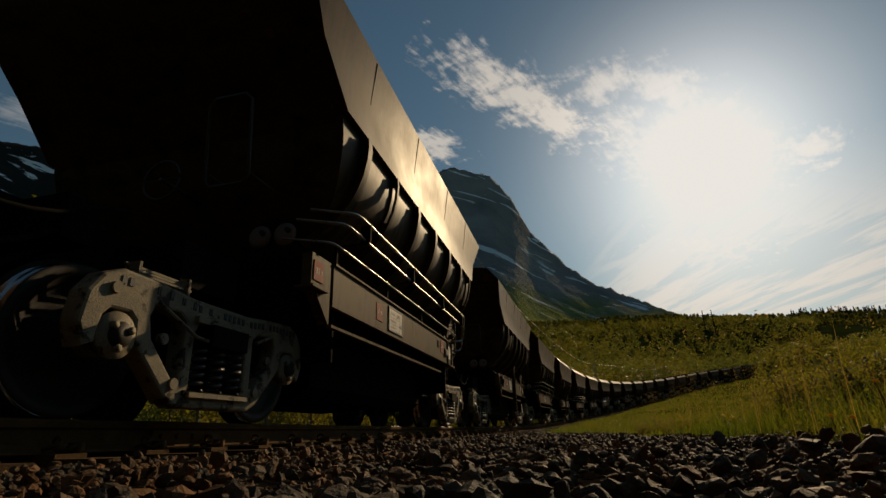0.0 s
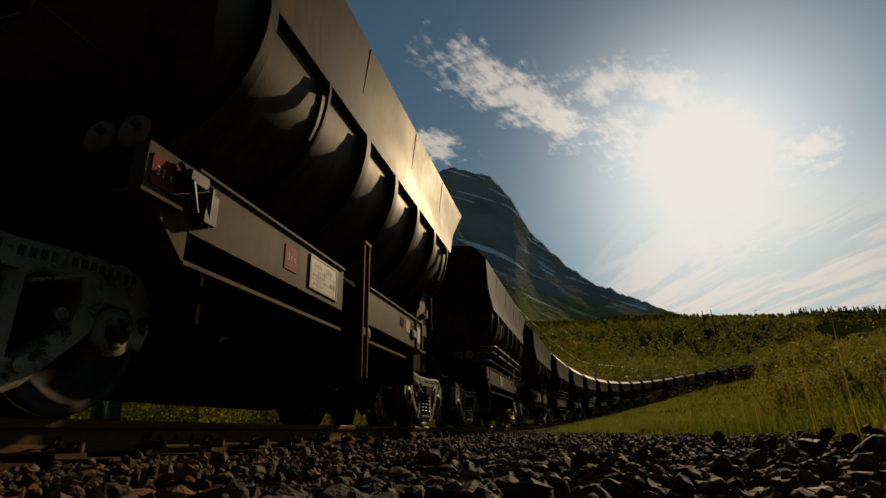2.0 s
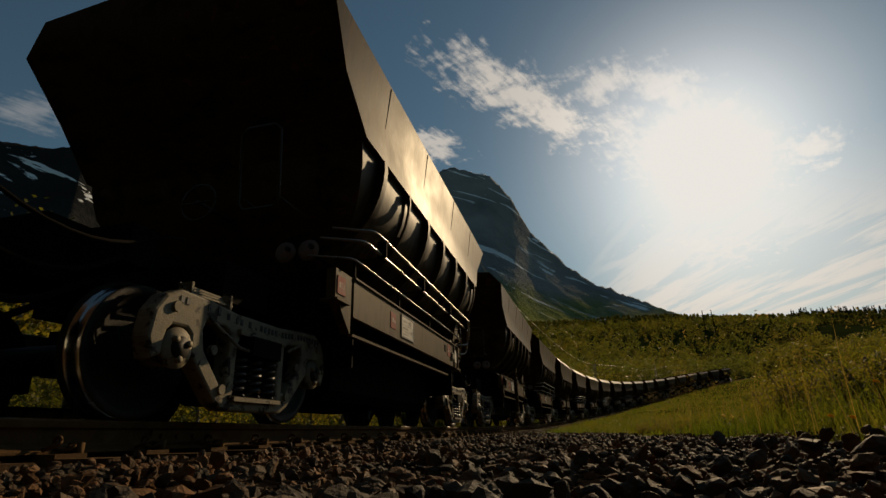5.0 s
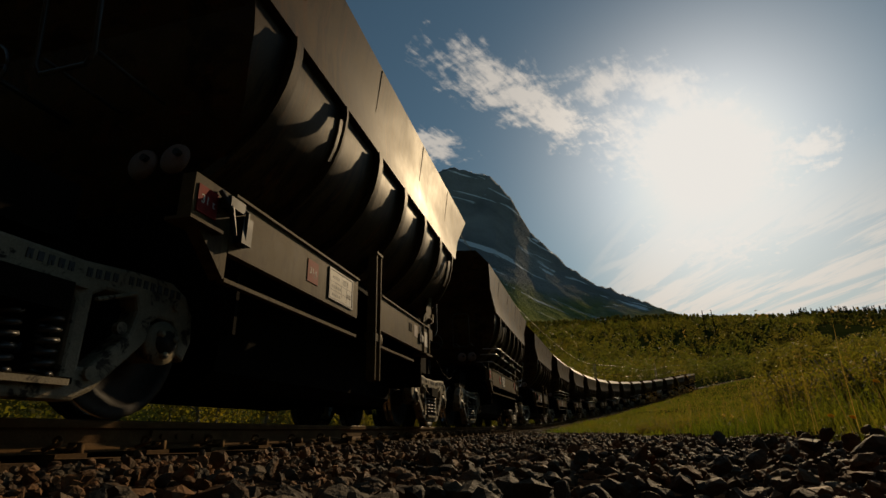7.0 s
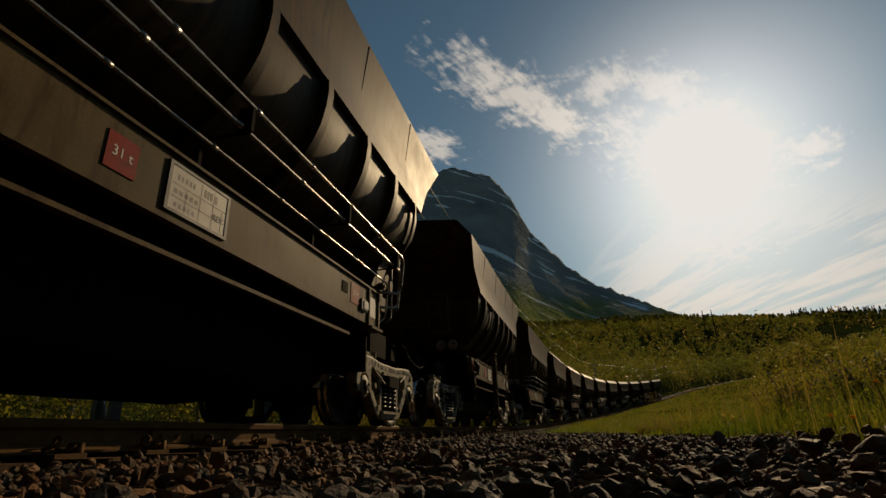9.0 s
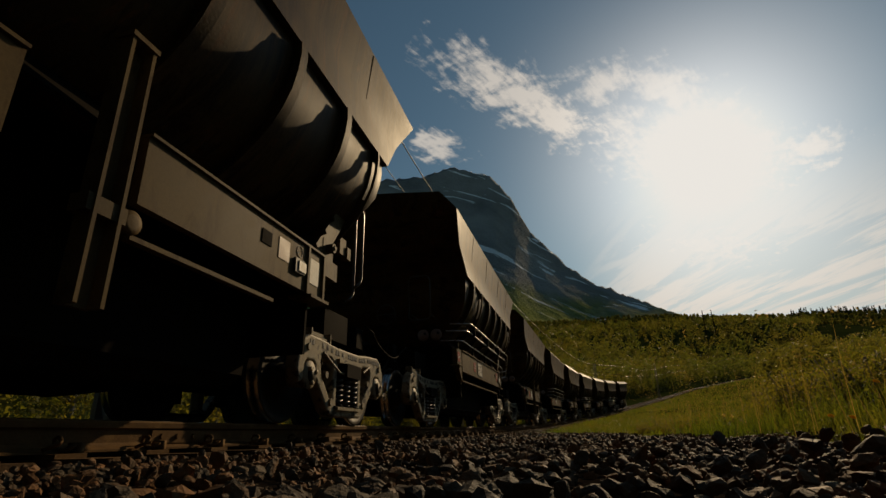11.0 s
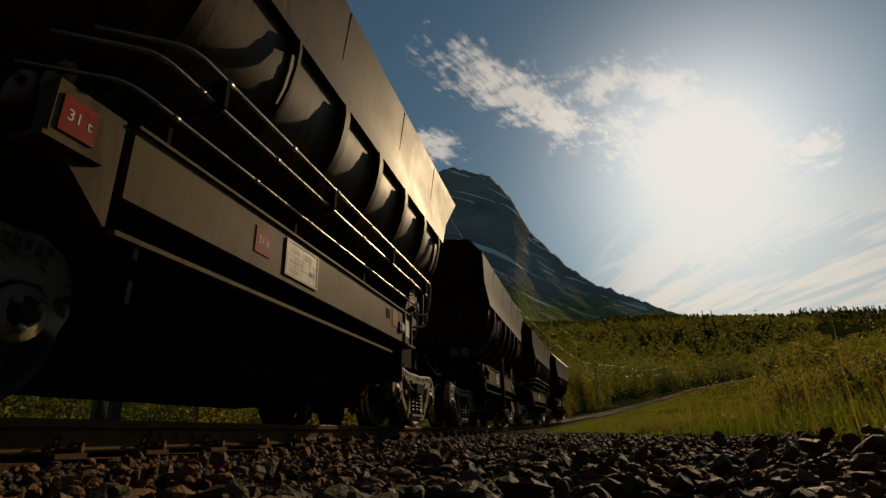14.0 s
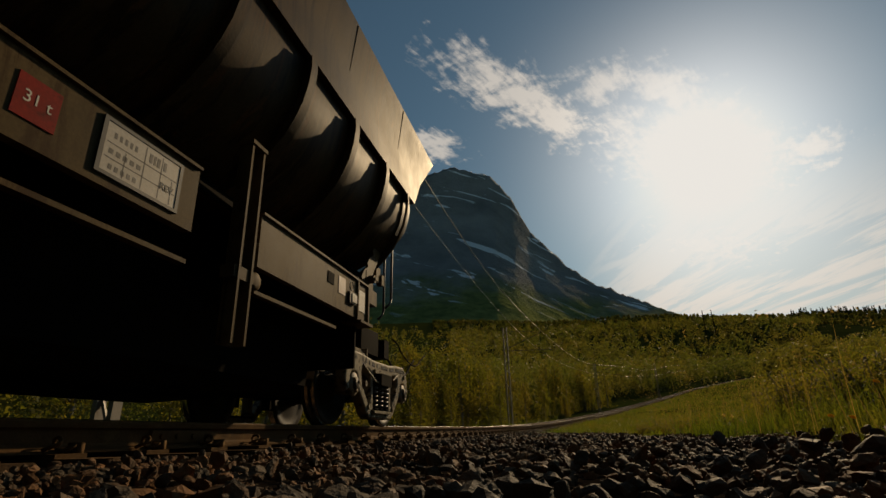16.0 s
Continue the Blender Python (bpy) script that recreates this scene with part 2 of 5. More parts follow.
def mountain_material(name, light_scale=1.0):
    """Dark rock above, brush below, old snow lying in slanting gullies."""
    mat = bpy.data.materials.new(name)
    mat.use_nodes = True
    k = Nodes(mat.node_tree)
    geo = k.add("ShaderNodeNewGeometry")
    co = geo.outputs["Position"]
    z = k.dot(co, (0, 0, 1))
    a = k.noise(co, 0.004, 8.0, 0.65)
    b = k.noise(co, 0.03, 6.0, 0.65)
    # one factor lightens or darkens rock and brush and leaves the snow alone
    rock = k.ramp(a, [(0.3, (0.12 * light_scale, 0.122 * light_scale, 0.125 * light_scale)), (0.7, (0.24 * light_scale, 0.235 * light_scale, 0.225 * light_scale))])
    brush = k.ramp(b, [(0.35, (0.08 * light_scale, 0.10 * light_scale, 0.034 * light_scale)), (0.7, (0.19 * light_scale, 0.20 * light_scale, 0.066 * light_scale))])
    line = k.math("ADD", z, k.math("MULTIPLY", k.math("SUBTRACT", a, 0.5), 420.0))
    base = k.mix(k.step(line, 330.0, 520.0), brush, rock)
    s = k.noise(k.scaled(k.scaled(co, (1, 1, 1), (0, -24, 0)), (0.55, 0.55, 3.6)), 0.0062, 6.0, 0.6, 0.5)
    snow = k.math("MULTIPLY", k.step(s, 0.595, 0.615), k.step(line, 300.0, 420.0))
    base = k.mix(snow, base, (0.75, 0.77, 0.8))
    bsdf = k.add("ShaderNodeBsdfPrincipled")
    k.link(base, bsdf.inputs["Base Color"])
    bsdf.inputs["Roughness"].default_value = 0.95
    bsdf.inputs["Specular IOR Level"].default_value = 0.0
    bump = k.add("ShaderNodeBump")
    bump.inputs["Strength"].default_value, bump.inputs["Distance"].default_value = 0.8, 25.0
    k.link(b, bump.inputs["Height"])
    k.link(bump.outputs[0], bsdf.inputs["Normal"])
    o = k.add("ShaderNodeOutputMaterial")
    k.link(bsdf.outputs[0], o.inputs["Surface"])
    return mat


M_GROUND = ground_material()
# rock and brush lightened to make up for distant haze
M_MOUNTAIN = mountain_material("mountain_rock", 1.35)
# shaded copy of the mountain rock, its shade painted into the colours
M_SHADED_ROCK = mountain_material("lichen_dark_rock", 0.14)

# ---- the line of the track ----
K0, K1, BEND, G1, G2, GEND = 0.00272, 0.00328, 30.0, 0.00192, 0.00041, 140.0


def rise(s):
    s = np.maximum(np.asarray(s, float), 0.0)
    e = np.minimum(s, GEND)
    return G1 * e + G2 * e * e + (s - e) * (G1 + 2 * G2 * GEND)


def track_np(s, w, z):
    """World places along the track: s metres along it, w towards its inner side, z over the rail head."""
    s = np.asarray(s, float)
    a = K0 * np.minimum(s, BEND)
    e = np.maximum(s - BEND, 0.0)
    b = K0 * BEND
    x = (1 - np.cos(a)) / K0 + (np.cos(b) - np.cos(b + K1 * e)) / K1
    y = np.sin(a) / K0 + (np.sin(b + K1 * e) - np.sin(b)) / K1
    th = a + K1 * e
    return np.stack([x + w * np.cos(th), y - w * np.sin(th), z + rise(s)], -1)


def on_track(s, w=0.0, z=0.0):
    return Vector(track_np(s, w, z))


def track_pose(s):
    a, b = on_track(s - 3.4), on_track(s + 3.4)
    y = (b - a).normalized()
    x = y.cross(Vector((0, 0, 1))).normalized()
    zz = x.cross(y)
    m = Matrix((x, y, zz)).transposed().to_4x4()
    m.translation = (a + b) / 2
    return m


_S = np.arange(-420.0, 420.0, 2.0)
_T = track_np(_S, 0.0, 0.0)


def near_track(x, y):
    """The nearest s and the signed way w from the track for many places."""
    x, y = np.asarray(x, float).ravel(), np.asarray(y, float).ravel()
    s, w = np.empty(len(x)), np.empty(len(x))
    for i in range(0, len(x), 4000):
        dx = x[i:i + 4000, None] - _T[None, :, 0]
        dy = y[i:i + 4000, None] - _T[None, :, 1]
        j = np.argmin(dx * dx + dy * dy, 1)
        sj = _S[j]
        a = K0 * np.minimum(sj, BEND) + K1 * np.maximum(sj - BEND, 0.0)
        r = np.arange(len(j))
        s[i:i + 4000] = sj + dx[r, j] * np.sin(a) + dy[r, j] * np.cos(a)
        w[i:i + 4000] = dx[r, j] * np.cos(a) - dy[r, j] * np.sin(a)
    return s, w


def height(x, y):
    """The lie of the land."""
    x, y = np.asarray(x, float).ravel(), np.asarray(y, float).ravel()
    s, w = near_track(x, y)
    d = np.hypot(x, y)
    base = rise(np.minimum(s, 420.0)) - 0.285
    inner = np.clip(w - 4.6, 0, None)
    outer = np.clip(-w - 2.6, 0, None)
    h = base + 0.0 * d
    h += np.minimum(inner, 12.0) * 0.045 + np.clip(inner - 12.0, 0, 260) * 0.07
    h -= 0.7 * np.clip(outer / 1.6, 0, 1) ** 1.5
    h += np.clip(outer - 14.0, 0, 40) * 0.10 + np.clip(outer - 54.0, 0, 620) * 0.243
    h += 0.18 * np.sin(x * 0.31 + 1.0) * np.sin(y * 0.23) * np.clip((np.abs(w) - 5.5) / 8, 0, 1)
    h += 6.0 * np.sin(x * 0.011) * np.sin(y * 0.013 + 0.6) * np.clip((d - 120) / 300, 0, 1)
    return h


# ---- mesh helpers ----


def mesh_np(name, verts, faces, mat, smooth=False):
    """A mesh from arrays of places and of faces that all have the same number of corners."""
    me = bpy.data.meshes.new(name)
    verts, faces = np.asarray(verts, np.float32), np.asarray(faces, np.int32)
    k = faces.shape[1]
    me.vertices.add(len(verts))
    me.vertices.foreach_set("co", verts.ravel())
    me.loops.add(faces.size)
    me.loops.foreach_set("vertex_index", faces.ravel())
    me.polygons.add(len(faces))
    me.polygons.foreach_set("loop_start", np.arange(0, faces.size, k, dtype=np.int32))
    me.polygons.foreach_set("use_smooth", np.full(len(faces), smooth))
    me.update(calc_edges=True)
    me.validate()
    me.materials.append(mat)
    return me


def to_mesh(name, bm, mat, smooth=False, bevel=0.0):
    if bevel:
        bmesh.ops.bevel(bm, geom=[e for e in bm.edges if e.calc_face_angle(0) > 0.6], offset=bevel, segments=2, profile=0.6, affect="EDGES", clamp_overlap=True)
    bmesh.ops.recalc_face_normals(bm, faces=bm.faces)
    me = bpy.data.meshes.new(name)
    for fc in bm.faces:
        fc.smooth = smooth
    bm.to_mesh(me)
    bm.free()
    me.materials.append(mat)
    return me


def place(name, me, parent=None, m=None, label=""):
    ob = new(name, me)
    if parent:
        ob.parent = parent
    if m is not None:
        ob.matrix_basis = m
    if label:
        ob["label"] = label
    return ob


def box(bm, x0, x1, y0, y1, z0, z1):
    vs = [bm.verts.new((x, y, z)) for z in (z0, z1) for y in (y0, y1) for x in (x0, x1)]
    for q in ((0, 2, 3, 1), (4, 5, 7, 6), (0, 1, 5, 4), (2, 6, 7, 3), (0, 4, 6, 2), (1, 3, 7, 5)):
        bm.faces.new([vs[i] for i in q])


def tube(bm, pts, r, seg=8, cap=True):
    """A round bar along the points."""
    pts = [Vector(q) for q in pts]
    rings = []
    ref = Vector((0.13, 0.2, 1)).normalized()
    for i, q in enumerate(pts):
        t = (pts[min(i + 1, len(pts) - 1)] - pts[max(i - 1, 0)]).normalized()
        a = t.cross(ref)
        if a.length < 0.05:
            a = t.cross(Vector((1, 0, 0)))
        a.normalize()
        b = t.cross(a)
        rings.append([bm.verts.new(q + (a * math.cos(k * math.tau / seg) + b * math.sin(k * math.tau / seg)) * r) for k in range(seg)])
    for u, v in zip(rings, rings[1:]):
        for k in range(seg):
            bm.faces.new((u[k], u[(k + 1) % seg], v[(k + 1) % seg], v[k]))
    if cap:
        bm.faces.new(rings[0][::-1])
        bm.faces.new(rings[-1])


def lathe(bm, profile, axis="X", seg=40):
    """Turns (along, radius) pairs about an axis."""
    rings = []
    for a, r in profile:
        ring = []
        for k in range(seg):
            c, s_ = math.cos(k * math.tau / seg) * r, math.sin(k * math.tau / seg) * r
            ring.append(bm.verts.new((a, c, s_) if axis == "X" else (c, s_, a)))
        rings.append(ring)
    for u, v in zip(rings, rings[1:]):
        for k in range(seg):
            bm.faces.new((u[k], u[(k + 1) % seg], v[(k + 1) % seg], v[k]))
    bm.faces.new(rings[0][::-1])
    bm.faces.new(rings[-1])


def plate(name, outer, holes, thick, mat, bevel=0.008):
    """A plate with holes in it: outlines in (y, z), thickness along x, centred."""
    cu = bpy.data.curves.new(name, "CURVE")
    cu.dimensions, cu.fill_mode = "2D", "BOTH"
    cu.extrude, cu.bevel_depth, cu.bevel_resolution = max(thick / 2 - bevel, 0.001), bevel, 1
    for loop in (outer, *holes):
        sp = cu.splines.new("POLY")
        sp.points.add(len(loop) - 1)
        for pt, (u, v) in zip(sp.points, loop):
            pt.co = (u, v, 0, 1)
        sp.use_cyclic_u = True
    tmp = bpy.data.objects.new(name, cu)
    scene.collection.objects.link(tmp)
    me = bpy.data.meshes.new_from_object(tmp.evaluated_get(bpy.context.evaluated_depsgraph_get()))
    bpy.data.objects.remove(tmp)
    bpy.data.curves.remove(cu)
    me.transform(Matrix(((0, 0, 1, 0), (1, 0, 0, 0), (0, 1, 0, 0), (0, 0, 0, 1))))
    me.name = name
    me.materials.clear()
    me.materials.append(mat)
    return me


def text_mesh(body, size, mat):
    """Lettering in the plane x = 0, read from +x, running along +y."""
    cu = bpy.data.curves.new("lettering", "FONT")
    cu.body, cu.size, cu.extrude, cu.align_x, cu.align_y = body, size, 0.0004, "CENTER", "CENTER"
    tmp = bpy.data.objects.new("lettering", cu)
    scene.collection.objects.link(tmp)
    me = bpy.data.meshes.new_from_object(tmp.evaluated_get(bpy.context.evaluated_depsgraph_get()))
    bpy.data.objects.remove(tmp)
    bpy.data.curves.remove(cu)
    me.transform(Matrix(((0, 0, 1, 0), (1, 0, 0, 0), (0, 1, 0, 0), (0, 0, 0, 1))))
    me.materials.clear()
    me.materials.append(mat)
    return me


# ---- land ----


def build_ground():
    g = np.linspace(-1, 1, 221)
    axis = np.sign(g) * (np.abs(g) * 26 + np.abs(g) ** 5 * 3900)
    x, y = np.meshgrid(axis + 2.0, axis + 6.0)
    z = height(x, y)
    k = len(axis)
    v = np.stack([x.ravel(), y.ravel(), z], -1)
    i = (np.arange(k - 1)[:, None] * k + np.arange(k - 1)[None]).ravel()
    faces = np.stack([i, i + 1, i + k + 1, i + k], -1)
    tagged(place("ground", mesh_np("ground", v, faces, M_GROUND, True)), "rough green meadow and forest soil rising from the railway", "ground", kind="structure")


def build_mountain(name, knots, r0, r1, seed, label, mat=M_MOUNTAIN):
    """A mountain whose crest follows a line of (azimuth, height angle)."""
    noise.seed_set(seed)
    az = np.linspace(knots[0][0], knots[-1][0], 260)
    crest = np.interp(az, [q[0] for q in knots], [q[1] for q in knots])
    rows = 90
    v = []
    for j in range(rows):
        t = j / (rows - 1)
        r = r0 + (r1 - r0) * t
        for a, e in zip(az, crest):
            x, y = r * math.sin(radians(a)), r * math.cos(radians(a))
            top = r1 * math.tan(radians(e))
            foot = 90.0
            prof = 0.55 * t + 0.45 * t ** 3
            z = foot + (top - foot) * prof
            q = Vector((x, y, 0)) * 0.004
            nz = noise.fractal(q, 0.9, 2.1, 7) + 0.6 * (0.5 - abs(noise.noise(q * 2.2 + Vector((3, 1, 0)))))
            z += nz * 22.0 * t * (1.0 - 0.88 * t ** 6) * min(1.0, e / 14.0)
            if j == rows - 1:
                z += noise.fractal(Vector((a * 0.9, seed, 0)), 0.8, 2.2, 6) * 14.0
            v.append((x, y, z))
    v += [(x * 1.12, y * 1.12, -40.0) for x, y, z in v[-len(az):]]
    k = len(az)
    i = (np.arange(rows)[:, None] * k + np.arange(k - 1)[None]).ravel()
    faces = np.stack([i, i + 1, i + k + 1, i + k], -1)
    tagged(place(name, mesh_np(name, v, faces, mat, True)), label, "mountain", kind="structure")


build_ground()
MAIN_CREST = [(-46, 15), (-38, 21), (-30, 25), (-20, 28.0), (-14.5, 28.6), (-11.2, 29.5), (-6.3, 28.2), (-4.0, 25.6), (-2.0, 21.7), (1.5, 17.9), (4.1, 15.6), (12.4, 11.3), (20, 7), (30, 3)]
build_mountain("mountain", MAIN_CREST, 900, 2100, 4, "dark rocky mountain with old snow patches above the forest")
build_mountain("mountain", [(-100, 8), (-85, 16), (-72, 21), (-62, 23.5), (-58, 25.0), (-54, 25.6), (-51.5, 27.2), (-48, 24.0), (-42, 18), (-34, 10)], 1100, 2900, 9, "steep snow-streaked mountain behind the railway", M_SHADED_ROCK)
# unseen valley side, added behind the camera to cut the sky's fill light
build_mountain("mountain", [(95, 6), (110, 17), (130, 26), (160, 31), (190, 33), (220, 30), (245, 24), (262, 14), (270, 8)], 350, 1500, 14, "unseen valley side added opposite the sun to hold off sky light", M_GROUND)


# ---- track ----


def bed_width(s, w):
    """The stone bed is wide where the camera stands and narrows further on."""
    return w * np.interp(s, [-300, -25, -8, 9, 24, 400], [0.42, 0.42, 1.0, 1.0, 0.42, 0.42])


def sweep(name, profile, s0, s1, step, mat, w0=0.0, bed=False):
    """Runs a closed (w, z) outline along the track."""
    s = np.arange(s0, s1 + step, step)
    k = len(profile)
    v = np.concatenate([track_np(s, w0 + (pw if not bed or pw < 2 else bed_width(s, pw)), pz)[:, None] for pw, pz in profile], 1).reshape(-1, 3)
    i = (np.arange(len(s) - 1)[:, None] * k + np.arange(k)[None])
    j = (np.arange(len(s) - 1)[:, None] * k + (np.arange(k)[None] + 1) % k)
    faces = np.stack([i.ravel(), j.ravel(), (j + k).ravel(), (i + k).ravel()], -1)
    return mesh_np(name, v, faces, mat)


RAIL = [(-0.075, -0.172), (0.075, -0.172), (0.075, -0.160), (0.02, -0.140), (0.009, -0.125), (0.009, -0.055), (0.033, -0.044), (0.036, -0.013), (0.030, -0.003), (-0.030, -0.003), (-0.036, -0.013), (-0.033, -0.044), (-0.009, -0.055), (-0.009, -0.125), (-0.02, -0.140), (-0.075, -0.160)]


def build_rails():
    for side in (0.7535, -0.7535):
        rail = tagged(place("rail", sweep("rail", RAIL, -300, 400, 1.0, M_RAILSIDE, side)), "rusty steel rail with a polished running surface", "rail", "rails of the track")
        if side > 0:
            bm = bmesh.new()
            box(bm, 0.012, 0.034, -0.30, 0.30, -0.135, -0.058)
            for y in (-0.22, -0.08, 0.08, 0.22):
                tube(bm, [(0.03, y, -0.095), (0.05, y, -0.095)], 0.018, 6)
            me = to_mesh("joint_bar", bm, M_RAILSIDE)
            place("joint_bar", me, rail, Matrix.Translation(on_track(3.25, side)) @ pose(0, 0, 0, 0, 0, -0.5))
        place("running_surface", sweep("running_surface", [(-0.026, -0.004), (0.026, -0.004), (0.022, 0.0), (-0.022, 0.0)], -300, 400, 1.0, M_TREAD, side), rail, label="bright polished running surface")


def sleeper_mesh():
    bm = bmesh.new()
    box(bm, -1.3, 1.3, -0.125, 0.125, -0.42, -0.195)
    for q in bm.verts:
        if q.co.z > -0.3:
            q.co.y *= 0.82
            if abs(q.co.x) < 1.0:
                q.co.z -= 0.02
    return to_mesh("sleeper", bm, M_SLEEPER, bevel=0.012)


def clip_mesh():
    """A coiled spring clip that holds the rail foot."""
    bm = bmesh.new()
    pts = []
    for i in range(15):
        a = i / 14 * math.tau * 0.95
        pts.append((0.05 * math.cos(a) * 0.9, -0.04 + 0.085 * i / 14, -0.125 + 0.032 * math.sin(a)))
    pts.insert(0, (-0.02, -0.075, -0.155))
    pts.append((-0.025, 0.07, -0.145))
    tube(bm, pts, 0.010, 6)
    box(bm, -0.03, 0.05, 0.07, 0.10, -0.195, -0.120)
    return to_mesh("rail_clip", bm, M_RAILSIDE, True)


def pad_mesh():
    bm = bmesh.new()
    box(bm, -0.19, 0.19, -0.09, 0.09, -0.197, -0.173)
    return to_mesh("base_plate", bm, M_RAILSIDE, bevel=0.006)


def build_sleepers():
    me, clip, pad = sleeper_mesh(), clip_mesh(), pad_mesh()
    s = -5.93
    while s < 62:
        m = track_pose_local(s)
        ob = tagged(place("sleeper", me, None, m), "weathered brown sleeper bedded in crushed stone", "sleeper", "sleepers under the rails")
        for side in (0.7535, -0.7535):
            p = place("base_plate", pad, ob, pose(side, 0, 0))
            for k, rz in ((0.105, 0), (-0.105, 180)):
                if s < 30 or side > 0:
                    place("rail_clip", clip, p, pose(k, 0, 0, 0, 0, rz))
        s += 0.585
    # the rest of the line, too far off to pick apart
    far = []
    for s in list(np.arange(62.0, 400.0, 0.6)) + list(np.arange(-300.0, -6.0, 0.6)):
        far.append(s)
    far = np.array(far)
    c = [track_np(far + dy, w, z) for z in (-0.42, -0.195) for dy in (-0.11, 0.11) for w in (-1.3, 1.3)]
    v = np.stack(c, 1).reshape(-1, 3)
    q = np.array([(0, 2, 3, 1), (4, 5, 7, 6), (0, 1, 5, 4), (2, 6, 7, 3), (0, 4, 6, 2), (1, 3, 7, 5)])
    faces = (np.arange(len(far))[:, None, None] * 8 + q[None]).reshape(-1, 4)
    tagged(place("far_sleepers", mesh_np("far_sleepers", v, faces, M_SLEEPER)), "distant row of weathered sleepers under the rails", "sleepers", kind="stuff")


def track_pose_local(s):
    a, b = on_track(s - 0.2), on_track(s + 0.2)
    y = (b - a).normalized()
    x = y.cross(Vector((0, 0, 1))).normalized()
    m = Matrix((x, y, x.cross(y))).transposed().to_4x4()
    m.translation = (a + b) / 2
    return m


BED = [(-2.9, -0.75), (-1.75, -0.235), (1.9, -0.235), (4.9, -0.275), (6.4, -0.33)]


def stone_bases(count, seed, sub):
    """Broken angular stones: unit balls cut by random planes."""
    rng = np.random.default_rng(seed)
    bases = []
    for _ in range(count):
        bm = bmesh.new()
        bmesh.ops.create_icosphere(bm, subdivisions=sub, radius=1.0)
        v = np.array([q.co[:] for q in bm.verts])
        for _k in range(8):
            nrm = rng.normal(size=3)
            nrm /= np.linalg.norm(nrm)
            cut = rng.uniform(0.34, 0.72)
            over = np.clip(v @ nrm - cut, 0, None)
            v -= over[:, None] * nrm
        v *= rng.uniform(0.62, 1.15, 3)
        v += rng.normal(scale=0.03, size=v.shape)
        f_ = np.array([[q.index for q in fc.verts] for fc in bm.faces])
        bases.append((v, f_))
        bm.free()
    return bases


def random_turns(rng, count):
    q = rng.normal(size=(count, 4))
    q /= np.linalg.norm(q, axis=1)[:, None]
    w, x, y, z = q.T
    return np.stack([1 - 2 * (y * y + z * z), 2 * (x * y - z * w), 2 * (x * z + y * w), 2 * (x * y + z * w), 1 - 2 * (x * x + z * z), 2 * (y * z - x * w), 2 * (x * z - y * w), 2 * (y * z + x * w), 1 - 2 * (x * x + y * y)], -1).reshape(-1, 3, 3)


def scatter_stones(name, places, sizes, bases, seed, mat):
    rng = np.random.default_rng(seed)
    turns = random_turns(rng, len(places))
    pick = rng.integers(0, len(bases), len(places))
    vs, fs, at = [], [], 0
    for b, (v, f_) in enumerate(bases):
        idx = np.where(pick == b)[0]
        if not len(idx):
            continue
        w = np.einsum("nij,kj->nki", turns[idx], v) * sizes[idx][:, None, None]
        w[..., 2] *= 0.8
        w += places[idx][:, None]
        vs.append(w.reshape(-1, 3))
        fs.append((np.arange(len(idx))[:, None, None] * len(v) + f_[None]).reshape(-1, 3) + at)
        at += len(idx) * len(v)
    return mesh_np(name, np.concatenate(vs), np.concatenate(fs), mat)


